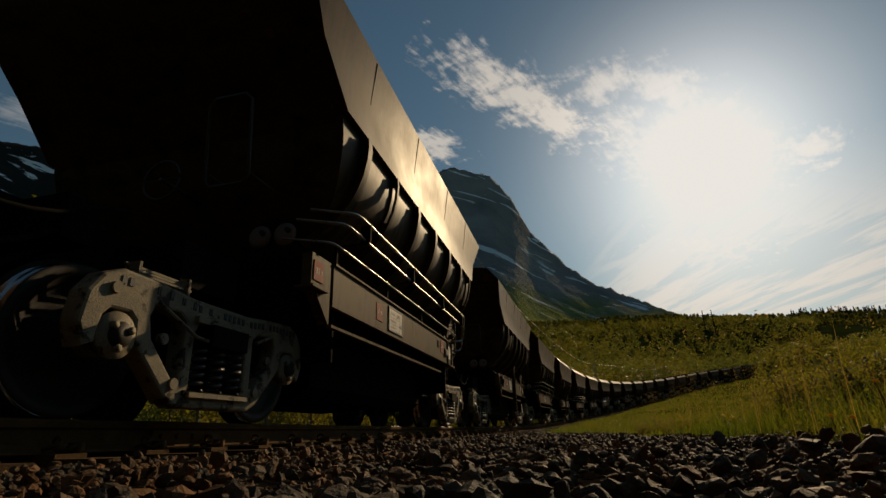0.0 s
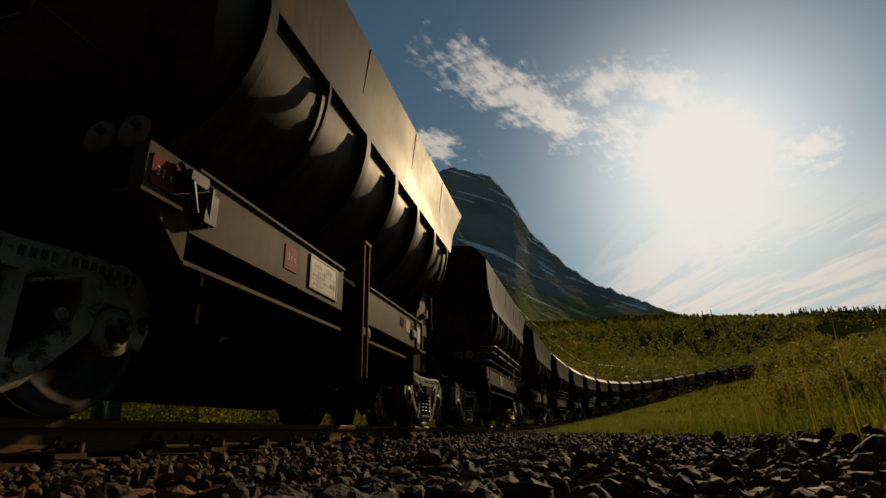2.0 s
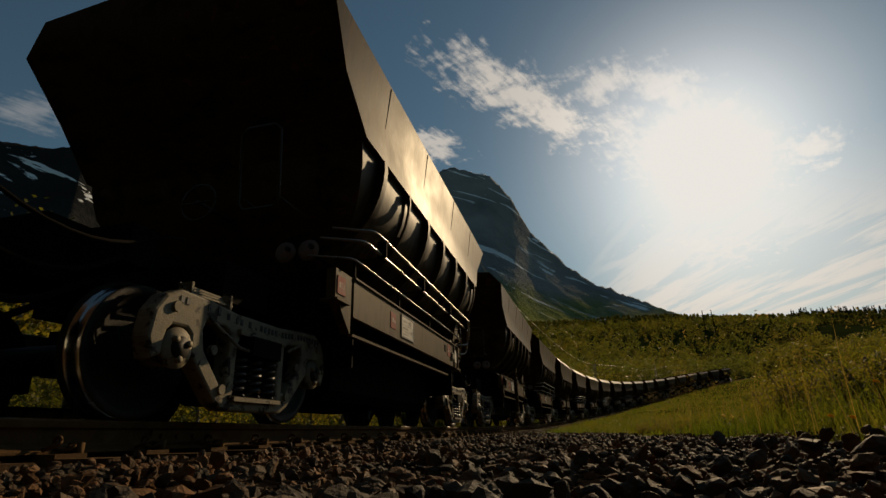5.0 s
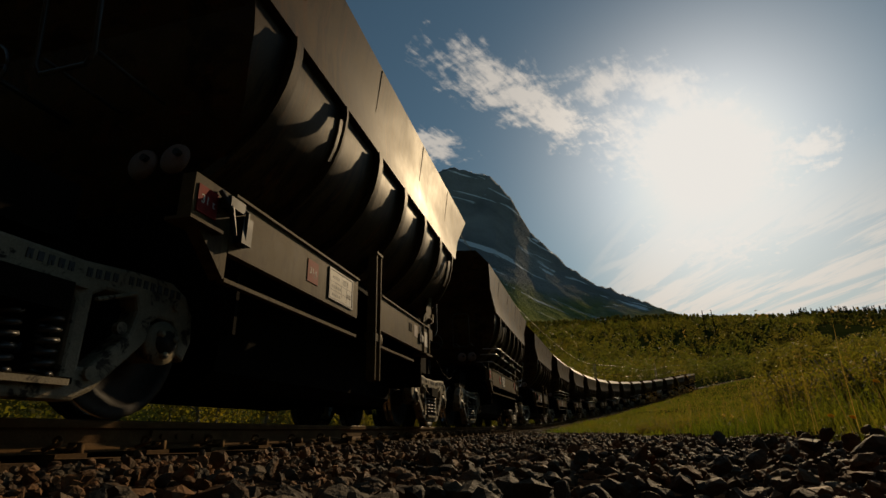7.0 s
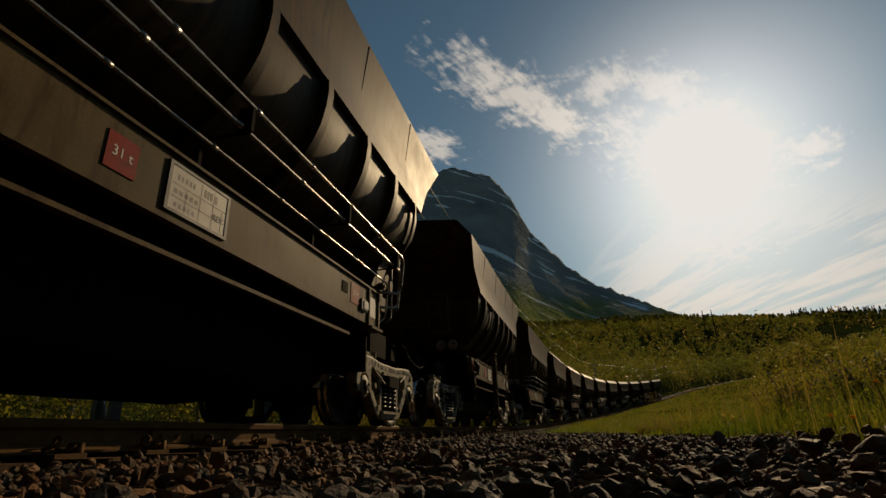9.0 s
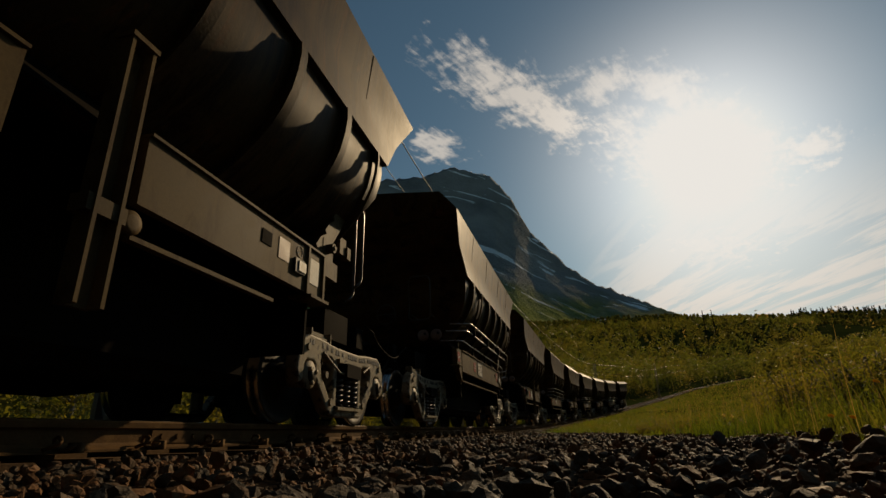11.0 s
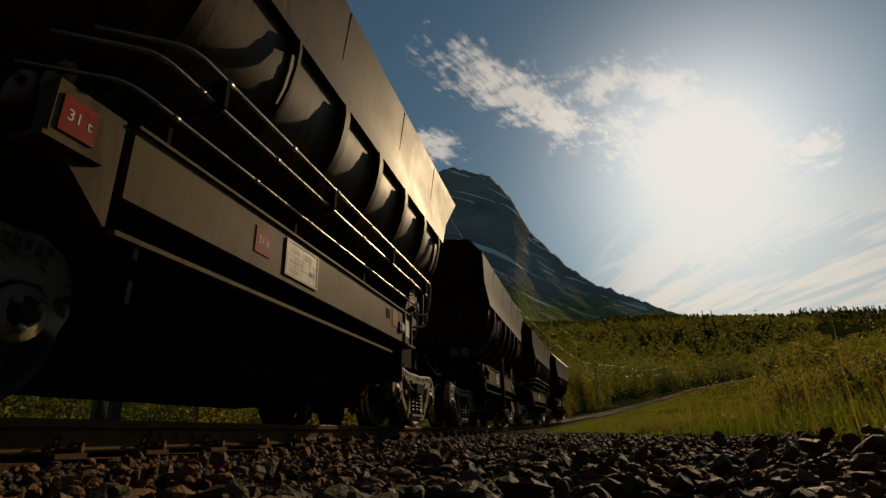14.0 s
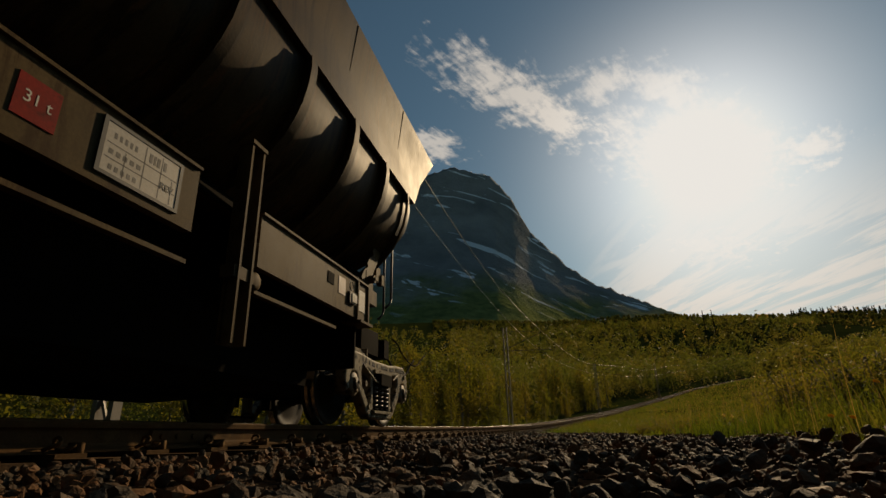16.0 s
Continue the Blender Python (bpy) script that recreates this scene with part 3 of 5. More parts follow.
def build_ballast():
    rng = np.random.default_rng(11)
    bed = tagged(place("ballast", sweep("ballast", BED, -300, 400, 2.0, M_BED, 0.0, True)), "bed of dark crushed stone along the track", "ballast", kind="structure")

    def cover(count, s0, s1, w0, w1, lo, hi, power=1.0, sink=0.0):
        s = s0 + (s1 - s0) * rng.random(count) ** power
        w = rng.uniform(w0, w1, count)
        size = rng.uniform(lo, hi, count)
        shape_w = w
        w = np.where(w > 2.0, np.maximum(bed_width(s, w), 1.4), w)
        lump = 0.035 * np.sin(w * 5.1 + s * 1.7) * np.sin(s * 2.9 - w) + 0.02 * np.sin(w * 11 + 3) * np.sin(s * 9)
        z = np.interp(shape_w, [q[0] for q in BED[:-1]] + [6.4], [q[1] for q in BED[:-1]] + [-0.2]) + (0.014 + 0.5 * lump) * (w > 1.5) + rng.uniform(-0.3, 0.5, count) * size
        rail = (np.abs(np.abs(w) - 0.75) < 0.16)
        z = np.where(np.abs(w) < 1.36, np.minimum(z, -0.225), z) + sink
        return track_np(s, w, z)[~rail], size[~rail]

    detailed, plain = stone_bases(14, 3, 2), stone_bases(14, 5, 1)
    near = [cover(3800, 0.4, 6.0, 1.32, 5.2, 0.016, 0.036)]
    p_, s_ = np.concatenate([q[0] for q in near]), np.concatenate([q[1] for q in near])
    keep = np.hypot(p_[:, 0] - CAM.x, p_[:, 1] - CAM.y) > 0.55
    place("stones", scatter_stones("stones", p_[keep], s_[keep], detailed, 1, M_STONE), bed)["kind"] = "stuff"
    rest = [cover(7500, 0.4, 8.0, 1.32, 6.0, 0.026, 0.042, 1.0, -0.022), cover(3500, 0.4, 6.0, 1.32, 6.0, 0.012, 0.02), cover(9000, 5.8, 30.0, 1.3, 5.0, 0.024, 0.045, 1.5), cover(4000, -3.0, 20.0, -1.9, 1.3, 0.026, 0.042), cover(1800, -3.0, 1.0, 1.3, 5.0, 0.025, 0.045), cover(3500, 0.2, 9.0, 4.6, 6.3, 0.022, 0.045), cover(2500, 28.0, 90.0, 1.2, 4.6, 0.03, 0.06, 1.4), cover(1500, -3.0, 40.0, -2.6, -1.4, 0.025, 0.045)]
    p_, s_ = np.concatenate([q[0] for q in rest]), np.concatenate([q[1] for q in rest])
    keep = np.hypot(p_[:, 0] - CAM.x, p_[:, 1] - CAM.y) > 0.55
    place("far_stones", scatter_stones("far_stones", p_[keep], s_[keep], plain, 2, M_STONE), bed)["kind"] = "stuff"
    # single stones lying on top
    shapes = []
    for v, f_ in stone_bases(12, 21, 2):
        shapes.append(mesh_np("stone", v, f_, M_STONE))
    p_, s_ = cover(230, 0.9, 5.0, 1.4, 4.4, 0.022, 0.042)
    big_w, big_s = rng.uniform(0.75, 2.4, 60), rng.uniform(1.5, 3.4, 60)
    bp = np.stack([CAM.x + big_w, big_s, -0.24 + 0.05 * (big_w - 0.75) + rng.uniform(-0.01, 0.05, 60)], -1)
    p_, s_ = np.concatenate([p_, bp]), np.concatenate([s_, rng.uniform(0.035, 0.07, 60)])
    for i, (q, r) in enumerate(zip(p_, s_)):
        if math.hypot(q[0] - CAM.x, q[1]) < 0.8:
            continue
        m = pose(q[0], q[1], q[2] + r * 0.4, rng.uniform(0, 360), rng.uniform(0, 360), rng.uniform(0, 360)) @ Matrix.Diagonal((r, r, r * 0.85, 1))
        place("stone", shapes[i % 12], bed, m)


# ---- catenary ----


def build_mast(s, w):
    q = on_track(s, w)
    gz = float(height([q.x], [q.y])[0])
    root = tagged(new("catenary_mast"), "slender lattice steel mast beside the track", "mast", "catenary masts")
    th = track_pose_local(s).to_euler().z
    root.matrix_basis = Matrix.Translation((q.x, q.y, gz)) @ pose(0, 0, 0, 0, 0, math.degrees(th))
    top = 7.6
    for sx in (-0.14, 0.14):
        bm = bmesh.new()
        box(bm, sx - 0.04, sx + 0.04, -0.08, 0.08, -0.2, top)
        place("chord", to_mesh("chord", bm, M_MAST), root)
    for i in range(12):
        bm = bmesh.new()
        z0 = 0.3 + i * 0.6
        a, b = (-0.14, 0.14) if i % 2 else (0.14, -0.14)
        tube(bm, [(a, 0, z0), (b, 0, z0 + 0.6)], 0.03, 5)
        place("lacing", to_mesh("lacing", bm, M_MAST), root)
    bm = bmesh.new()
    tube(bm, [(0.1, 0, 5.9), (-w - 0.1, 0, 6.97)], 0.028, 6)
    tube(bm, [(0.1, 0, 7.3), (-w - 0.1, 0, 6.97)], 0.018, 6)
    place("cantilever", to_mesh("cantilever", bm, M_BAR), root)
    bm = bmesh.new()
    tube(bm, [(0.1, 0, 5.75), (3.65, 0, 5.58)], 0.024, 6)
    place("registration_arm", to_mesh("registration_arm", bm, M_BAR), root)
    bm = bmesh.new()
    tube(bm, [(2.1, 0, 5.63), (2.1, 0, 5.42), (2.3, 0, 5.47), (3.1, 0, 5.36)], 0.014, 6)
    place("steady_rod", to_mesh("steady_rod", bm, M_BAR), root)
    bm = bmesh.new()
    box(bm, -0.3, 0.3, -0.3, 0.3, -0.5, 0.12)
    place("footing", to_mesh("footing", bm, M_SLEEPER, bevel=0.03), root)


def build_wire(w, z, sag, label):
    s = np.arange(-40, 300, 2.5)
    pts = track_np(s, w + 0.15 * np.cos(s / 50 * math.pi), z - sag * np.sin((s + 10) / 50 * math.pi) ** 2)
    bm = bmesh.new()
    tube(bm, [Vector(q) for q in pts], 0.014 if sag else 0.008, 5)
    tagged(place("overhead_wire", to_mesh("overhead_wire", bm, M_WIRE, True)), label, "wire", "overhead wires")


# ---- the ore wagons ----
Y_BOGIE, R_WHEEL, Y_AXLE = 3.47, 0.42, 0.87


def hull_mesh(rear, front):
    """rear and front: by how much the box ends are shortened."""
    bm = bmesh.new()
    levels = [(4.27, 1.475, 4.0), (4.17, 1.755, 3.68), (3.70, 1.682, 3.13), (3.10, 1.715, 2.66), (3.08, 1.65, 2.655),
              (3.02, 1.655, 2.54), (2.93, 1.64, 2.40), (2.84, 1.605, 2.25), (2.75, 1.55, 2.12), (2.66, 1.48, 2.00), (2.58, 1.39, 1.89), (2.50, 1.28, 1.78), (2.42, 1.14, 1.67), (2.34, 0.97, 1.57), (2.26, 0.80, 1.48), (2.18, 0.55, 1.40)]
    inner = [(4.24, 1.44, 4.0), (4.12, 1.69, 3.68), (3.66, 1.66, 3.13), (2.95, 1.56, 2.5), (2.40, 1.10, 1.78), (2.05, 0.45, 1.50)]
    rings = []
    for y, w, z in inner[::-1] + levels:
        # eight corners, so that the end walls keep a slight crown
        rings.append([bm.verts.new((sx * w, sy * y - (rear if sy > 0 else -front) * min(1.0, max(0.0, (z - 2.2) / 0.9)), z)) for sx, sy in ((1, -1), (1, 1), (0, 1), (-1, 1), (-1, -1), (0, -1))])
    for r in rings:
        if r[0].co.z > 3.9:
            for i in (2, 5):
                r[i].co.z += 0.16
    for u, v in zip(rings, rings[1:]):
        for k in range(6):
            bm.faces.new((u[k], u[(k + 1) % 6], v[(k + 1) % 6], v[k]))
    bm.faces.new(rings[0])
    bm.faces.new(rings[-1][::-1])
    me = to_mesh("hopper_body", bm, M_HULL, True, bevel=0.010)
    me.set_sharp_from_angle(angle=radians(27))
    return me


def seam_mesh(y):
    """One upright weld seam on the inner side plate."""
    bm = bmesh.new()
    for (w0, z0), (w1, z1) in (((1.757, 3.66), (1.684, 3.14)),):
        q = [bm.verts.new((w + d, y + e, z)) for w, z in ((w0, z0), (w1, z1)) for d in (-0.004, 0.002) for e in (-0.006, 0.006)]
        for f_ in ((0, 1, 3, 2), (4, 6, 7, 5), (0, 2, 6, 4), (1, 5, 7, 3), (2, 3, 7, 6), (0, 4, 5, 1)):
            bm.faces.new([q[i] for i in f_])
    return to_mesh("weld_seam", bm, M_HULL)


RIB_Y = (-2.45, -1.60, -0.75, 0.10, 0.96, 1.80, 2.55)
HULL_LINE = [(1.65, 2.64), (1.655, 2.54), (1.64, 2.40), (1.605, 2.25), (1.55, 2.12), (1.48, 2.00), (1.39, 1.89), (1.28, 1.78), (1.14, 1.67), (0.98, 1.575)]


def rib_line(off):
    """The hull's side line, set off outwards."""
    out = []
    for i, q in enumerate(HULL_LINE):
        a, b = HULL_LINE[max(i - 1, 0)], HULL_LINE[min(i + 1, len(HULL_LINE) - 1)]
        d = Vector((b[0] - a[0], b[1] - a[1])).normalized()
        out.append((q[0] - d.y * off, q[1] + d.x * off))
    return out


def rib_mesh(slot):
    """A curved stiffening rib with a welded flange; outline in (w, z)."""
    out, inn = rib_line(0.075), rib_line(-0.02)
    holes = []
    if slot:
        a, b = rib_line(0.055), rib_line(0.015)
        holes = [a[1:5] + b[1:5][::-1]]
    web = plate("rib", out + inn[::-1], holes, 0.03, M_HULL, 0.003)
    web.transform(Matrix(((0, 1, 0, 0), (1, 0, 0, 0), (0, 0, 1, 0), (0, 0, 0, 1))))
    bm = bmesh.new()
    bm.from_mesh(web)
    lo, hi = rib_line(0.073), rib_line(0.085)
    wide = 0.016 if slot else 0.045
    rows = [[bm.verts.new((w, y, z)) for (w, z), y in ((lo[i], -wide), (hi[i], -wide), (hi[i], wide), (lo[i], wide))] for i in range(len(lo))]
    for u, v in zip(rows, rows[1:]):
        for k in range(4):
            bm.faces.new((u[k], u[(k + 1) % 4], v[(k + 1) % 4], v[k]))
    bm.faces.new(rows[0])
    bm.faces.new(rows[-1][::-1])
    bpy.data.meshes.remove(web)
    me = to_mesh("rib", bm, M_HULL, True)
    me.set_sharp_from_angle(angle=radians(35))
    return me


def wheelset_mesh():
    bm = bmesh.new()
    r = R_WHEEL
    half = [(0.0, 0.08), (0.58, 0.08), (0.60, 0.10), (0.665, 0.10), (0.672, 0.13), (0.70, 0.25), (0.695, r - 0.085), (0.678, r - 0.06), (0.678, r + 0.026), (0.690, r + 0.030), (0.705, r + 0.004), (0.76, r), (0.81, r - 0.004), (0.815, r - 0.012), (0.812, r - 0.055), (0.79, r - 0.075), (0.745, 0.26), (0.76, 0.14), (0.84, 0.115), (0.85, 0.085), (1.03, 0.07), (1.12, 0.07)]
    prof = [(-a, q) for a, q in half[:0:-1]] + half
    lathe(bm, prof, "X", 36)
    for fc in bm.faces:
        c = fc.calc_center_median()
        if math.hypot(c.y, c.z) > r - 0.02 and 0.7 < abs(c.x) < 0.812:
            fc.material_index = 1
    me = to_mesh("wheelset", bm, M_WHEEL, True)
    me.materials.append(M_TREAD)
    return me


def side_frame_mesh():
    half = [(0.0, 0.735), (0.3, 0.735), (0.6, 0.765), (0.88, 0.775), (1.00, 0.72), (1.07, 0.62), (1.09, 0.46), (1.05, 0.36), (1.005, 0.38), (0.99, 0.52), (0.94, 0.575), (0.80, 0.575), (0.745, 0.53), (0.735, 0.42), (0.69, 0.37), (0.45, 0.13), (0.36, 0.085), (0.0, 0.085)]
    outer = [(-u, v) for u, v in half[::-1]][1:] + half[1:-1]
    win = [(0.345, 0.21), (0.43, 0.21), (0.64, 0.43), (0.675, 0.57), (0.64, 0.655), (0.42, 0.65), (0.345, 0.60)]
    mid = [(-0.29, 0.145), (0.29, 0.145), (0.29, 0.54), (0.24, 0.63), (-0.24, 0.63), (-0.29, 0.54)]
    return plate("side_frame", outer, [win, [(-u, v) for u, v in win][::-1], mid], 0.13, M_CAST, 0.02)


def spring_mesh():
    bm = bmesh.new()
    turns, seg = 5.2, 42
    pts = [(0.05 * math.cos(i / seg * turns * math.tau), 0.05 * math.sin(i / seg * turns * math.tau), 0.27 * i / seg) for i in range(seg + 1)]
    tube(bm, pts, 0.015, 5)
    return to_mesh("spring", bm, M_SPRING, True)


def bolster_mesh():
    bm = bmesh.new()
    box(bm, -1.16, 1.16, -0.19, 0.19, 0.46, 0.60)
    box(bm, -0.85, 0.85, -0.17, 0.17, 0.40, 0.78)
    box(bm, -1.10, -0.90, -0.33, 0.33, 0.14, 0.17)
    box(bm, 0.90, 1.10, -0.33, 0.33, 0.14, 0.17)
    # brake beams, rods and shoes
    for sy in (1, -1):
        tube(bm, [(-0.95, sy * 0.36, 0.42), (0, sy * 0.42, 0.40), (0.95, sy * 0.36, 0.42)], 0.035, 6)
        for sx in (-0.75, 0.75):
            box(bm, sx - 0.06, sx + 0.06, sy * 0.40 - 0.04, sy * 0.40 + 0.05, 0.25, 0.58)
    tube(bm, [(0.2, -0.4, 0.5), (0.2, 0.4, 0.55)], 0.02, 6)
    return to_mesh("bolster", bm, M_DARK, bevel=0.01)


def bearing_mesh():
    bm = bmesh.new()
    lathe(bm, [(0.90, 0.11), (1.06, 0.115), (1.065, 0.128), (1.085, 0.128), (1.09, 0.10), (1.10, 0.095), (1.103, 0.05)], "X", 24)
    for k in range(3):
        a = k * math.tau / 3 + 0.4
        c = Vector((1.095, 0.065 * math.cos(a), 0.075 * math.sin(a)))
        tube(bm, [c, c + Vector((0.035, 0, 0))], 0.022, 6)
    return to_mesh("bearing", bm, M_CAST, True)


def bar_marks(bm, x, items):
    """Plain raised bars in place of writing that is not spelt out: (y, z, width, height)."""
    for y, z, w, h in items:
        box(bm, x, x + 0.0012, y - w / 2, y + w / 2, z - h / 2, z + h / 2)


PROTO = {}


def build_bogie(wagon, y0):
    bogie = place("bogie", PROTO["bolster"], wagon, pose(0, y0, 0))
    for sx in (1, -1):
        place("side_frame", PROTO["side_frame"], bogie, pose(sx * 1.02, 0, 0), "dusty cast steel side frame with dark raised lettering bars")
        for dx, dy in (((0.03, -0.19), (0.03, 0.0), (0.03, 0.19)) if sx > 0 else ()):
            place("spring", PROTO["spring"], bogie, pose(sx * (1.02 + dx), dy, 0.17))
        if sx > 0:
            place("lettering", PROTO["marks"], bogie, pose(1.02, 0, 0), "dark raised bars of lettering")
        for sy in (1, -1):
            place("bearing", PROTO["bearing"], bogie, pose(0, sy * Y_AXLE, R_WHEEL, 0, 0, 0 if sx > 0 else 180))
    place("mounting_bar", PROTO["topbar"], bogie, pose(0.95, 0.0, 0))
    for sy in (1, -1):
        ws = place("wheelset", PROTO["wheelset"], bogie, pose(0, sy * Y_AXLE, R_WHEEL))
        ws["turns"] = sy
    return bogie


def side_things(wagon, kind, sx):
    """Sill, panels, boards and pipes along one side; sx is +1 for the inner side of the curve."""
    turn = 0 if sx > 0 else 180

    def add(name, me, label="", parent=None):
        shift = 0.12 if kind == "a" and (name == "number_board" or me is PROTO["red"]) else 0.0
        return place(name, me, parent or wagon, pose(0, shift, 0, 0, 0, turn) if parent is None else None, label)

    for name, me in PROTO["sill_" + kind]:
        add(name, me, "worn olive-grey side sill with rust streaks" if name == "side_sill" else "")
    if sx < 0:
        return
    b = add("number_board", PROTO["board"], "white data board with dark rules and bars")
    place("board_frame", PROTO["board_frame"], b, None, "dark surround of the board")
    place("print", PROTO["board_print"], b, None, "dark printed rules and bars")
    place("lettering", PROTO["rev"], b, pose(1.4655, -0.83, 1.10), "printed letters REV")
    r = add("load_sign", PROTO["red"], "red square sign reading 31 t")
    place("lettering", PROTO["load"], r, pose(1.4615, -1.53, 1.145), "white figures 31 t")
    add("reflector", PROTO["pale"], "pale reflective square at the sill end")
    if kind == "a":
        r = add("load_sign", PROTO["red_rear"], "red square sign reading 31 t")
        place("lettering", PROTO["load"], r, pose(1.4605, 1.38, 1.18), "white figures 31 t")
    else:
        add("faded_sign", PROTO["pink"], "faded pinkish square sign")
        place("ring_mark", PROTO["ring"], wagon, None, "thin chalk ring with a stroke")
    add("small_plate", PROTO["plate"])
    b = add("latch_box", PROTO["latch"], "black latch box bolted to the sill")
    place("front_plate", PROTO["latch_plate"], b, None, "worn pale front plate")
    if kind == "a":
        for m in PROTO["pipes"]:
            add("pipe", m, "bright galvanised air pipe")
        for y in (-2.2, -0.75, 0.75, 2.1):
            place("pipe_bracket", PROTO["pipe_bracket"], wagon, pose(0, y, 0))
    else:
        add("post", PROTO["post"], "upright channel post with a bright edge")
        add("buffer_stop", PROTO["knob"], "round pad beside the post")
        add("valve", PROTO["valve"], "dark valve and hoses on the sill")


def sill_parts(kind):
    """The pieces of one side sill: name, mesh."""
    made = []

    def piece(name, *spec):
        bm = bmesh.new()
        box(bm, *spec)
        made.append((name, to_mesh(name, bm, M_SILL, bevel=0.006)))

    for y0, y1 in [(-2.55, 2.02)] if kind == "a" else [(-2.6, -0.60), (0.04, 2.02)]:
        piece("side_sill", 1.40, 1.455, y0, y1, 0.95, 1.325)
        piece("top_flange", 1.34, 1.475, y0, y1, 1.327, 1.345)
        piece("lower_rail", 1.40, 1.452, y0, min(y1, 1.3), 0.765, 0.79)
    # front box with its angled lower edge
    bm = bmesh.new()
    vs = [(-2.95, 1.33), (-2.95, 1.06), (-2.88, 1.02), (-2.62, 0.78), (-2.605, 0.78), (-2.605, 1.33)]
    lo = [bm.verts.new((1.36, y, z)) for y, z in vs]
    hi = [bm.verts.new((1.452, y, z)) for y, z in vs]
    bm.faces.new(lo)
    bm.faces.new(hi[::-1])
    for i in range(len(vs)):
        j = (i + 1) % len(vs)
        bm.faces.new((lo[i], hi[i], hi[j], lo[j]))
    made.append(("front_box", to_mesh("front_box", bm, M_SILL, bevel=0.006)))
    piece("front_step", 1.33, 1.50, -3.0, -2.72, 1.02, 1.04)
    piece("foot_step", 1.30, 1.50, 1.75, 2.06, 0.915, 0.94)
    piece("stop", 1.4555, 1.475, 1.99, 2.02, 0.95, 1.325)
    piece("stop", 1.4555, 1.475, 1.72, 1.745, 0.95, 1.325)
    return made


def frame_parts():
    """The beams of the underframe, each one by itself: name, mesh."""
    made = []

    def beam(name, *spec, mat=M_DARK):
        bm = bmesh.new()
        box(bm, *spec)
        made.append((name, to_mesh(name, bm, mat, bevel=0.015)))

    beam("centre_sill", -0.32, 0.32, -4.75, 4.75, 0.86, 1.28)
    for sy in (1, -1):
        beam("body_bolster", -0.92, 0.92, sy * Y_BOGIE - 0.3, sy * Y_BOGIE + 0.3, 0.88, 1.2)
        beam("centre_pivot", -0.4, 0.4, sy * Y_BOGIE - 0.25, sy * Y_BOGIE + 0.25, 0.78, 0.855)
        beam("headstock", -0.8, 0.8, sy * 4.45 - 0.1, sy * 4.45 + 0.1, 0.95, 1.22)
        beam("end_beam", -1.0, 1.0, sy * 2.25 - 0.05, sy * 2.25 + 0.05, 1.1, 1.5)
    # added cross sheets that keep the sun off the doors behind the sill
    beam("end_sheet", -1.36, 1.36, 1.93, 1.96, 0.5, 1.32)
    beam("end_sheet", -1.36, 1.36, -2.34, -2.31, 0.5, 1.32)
    # added dark sheets closing the gap between sill and hull against sunlight
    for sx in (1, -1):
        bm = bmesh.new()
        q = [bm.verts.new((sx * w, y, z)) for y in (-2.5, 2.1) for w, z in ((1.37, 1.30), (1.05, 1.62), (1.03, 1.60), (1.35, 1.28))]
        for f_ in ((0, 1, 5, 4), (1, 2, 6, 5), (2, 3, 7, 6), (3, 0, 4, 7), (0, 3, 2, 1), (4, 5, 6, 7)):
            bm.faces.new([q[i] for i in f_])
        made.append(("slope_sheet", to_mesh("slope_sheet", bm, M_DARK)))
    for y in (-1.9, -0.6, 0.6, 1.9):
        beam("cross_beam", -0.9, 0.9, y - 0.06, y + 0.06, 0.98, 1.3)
    # raking gusset plates under the sloping end walls, with stitch notches
    for sy in (1,):
        for sx in (1, -1):
            line = [(1.90, 1.36), (2.14, 1.36), (3.00, 2.50), (2.84, 2.52)]
            steps = []
            for i in range(6):
                t = i / 6
                y, z = 2.84 + (1.90 - 2.84) * t, 2.52 + (1.36 - 2.52) * t
                steps += [(y, z), (y - 0.08, z - 0.10), (y - 0.05, z - 0.13)]
            me = plate("end_gusset", [line[1], line[2]] + steps, [], 0.03, M_SILL, 0.003)
            me.transform(Matrix(((1, 0, 0, sx * 1.38), (0, sy, 0, 0), (0, 0, 1, 0), (0, 0, 0, 1))))
            if sy < 0:
                me.flip_normals()
            made.append(("end_gusset", me))
    bm = bmesh.new()
    box(bm, 1.36, 1.43, 2.06, 2.34, 1.20, 1.36)
    box(bm, 1.36, 1.40, 2.10, 2.30, 1.36, 1.56)
    tube(bm, [(1.35, 2.2, 1.48), (1.46, 2.2, 1.48)], 0.045, 12)
    tube(bm, [(1.45, 2.2, 1.48), (1.475, 2.2, 1.48)], 0.022, 8)
    made.append(("pin_bracket", to_mesh("pin_bracket", bm, M_SILL, bevel=0.006)))
    beam("end_frame", -1.22, 1.22, 2.02, 2.42, 1.22, 1.62)
    beam("end_post", 0.95, 1.1, 2.2, 2.4, 1.62, 2.05)
    beam("end_post", -1.1, -0.95, 2.2, 2.4, 1.62, 2.05)
    bm = bmesh.new()
    box(bm, 1.25, 1.29, 2.68, 2.82, 1.62, 1.80)
    box(bm, 1.24, 1.31, 2.82, 2.90, 1.60, 1.73)
    made.append(("cable_box", to_mesh("cable_box", bm, M_SILL, bevel=0.006)))
    return made


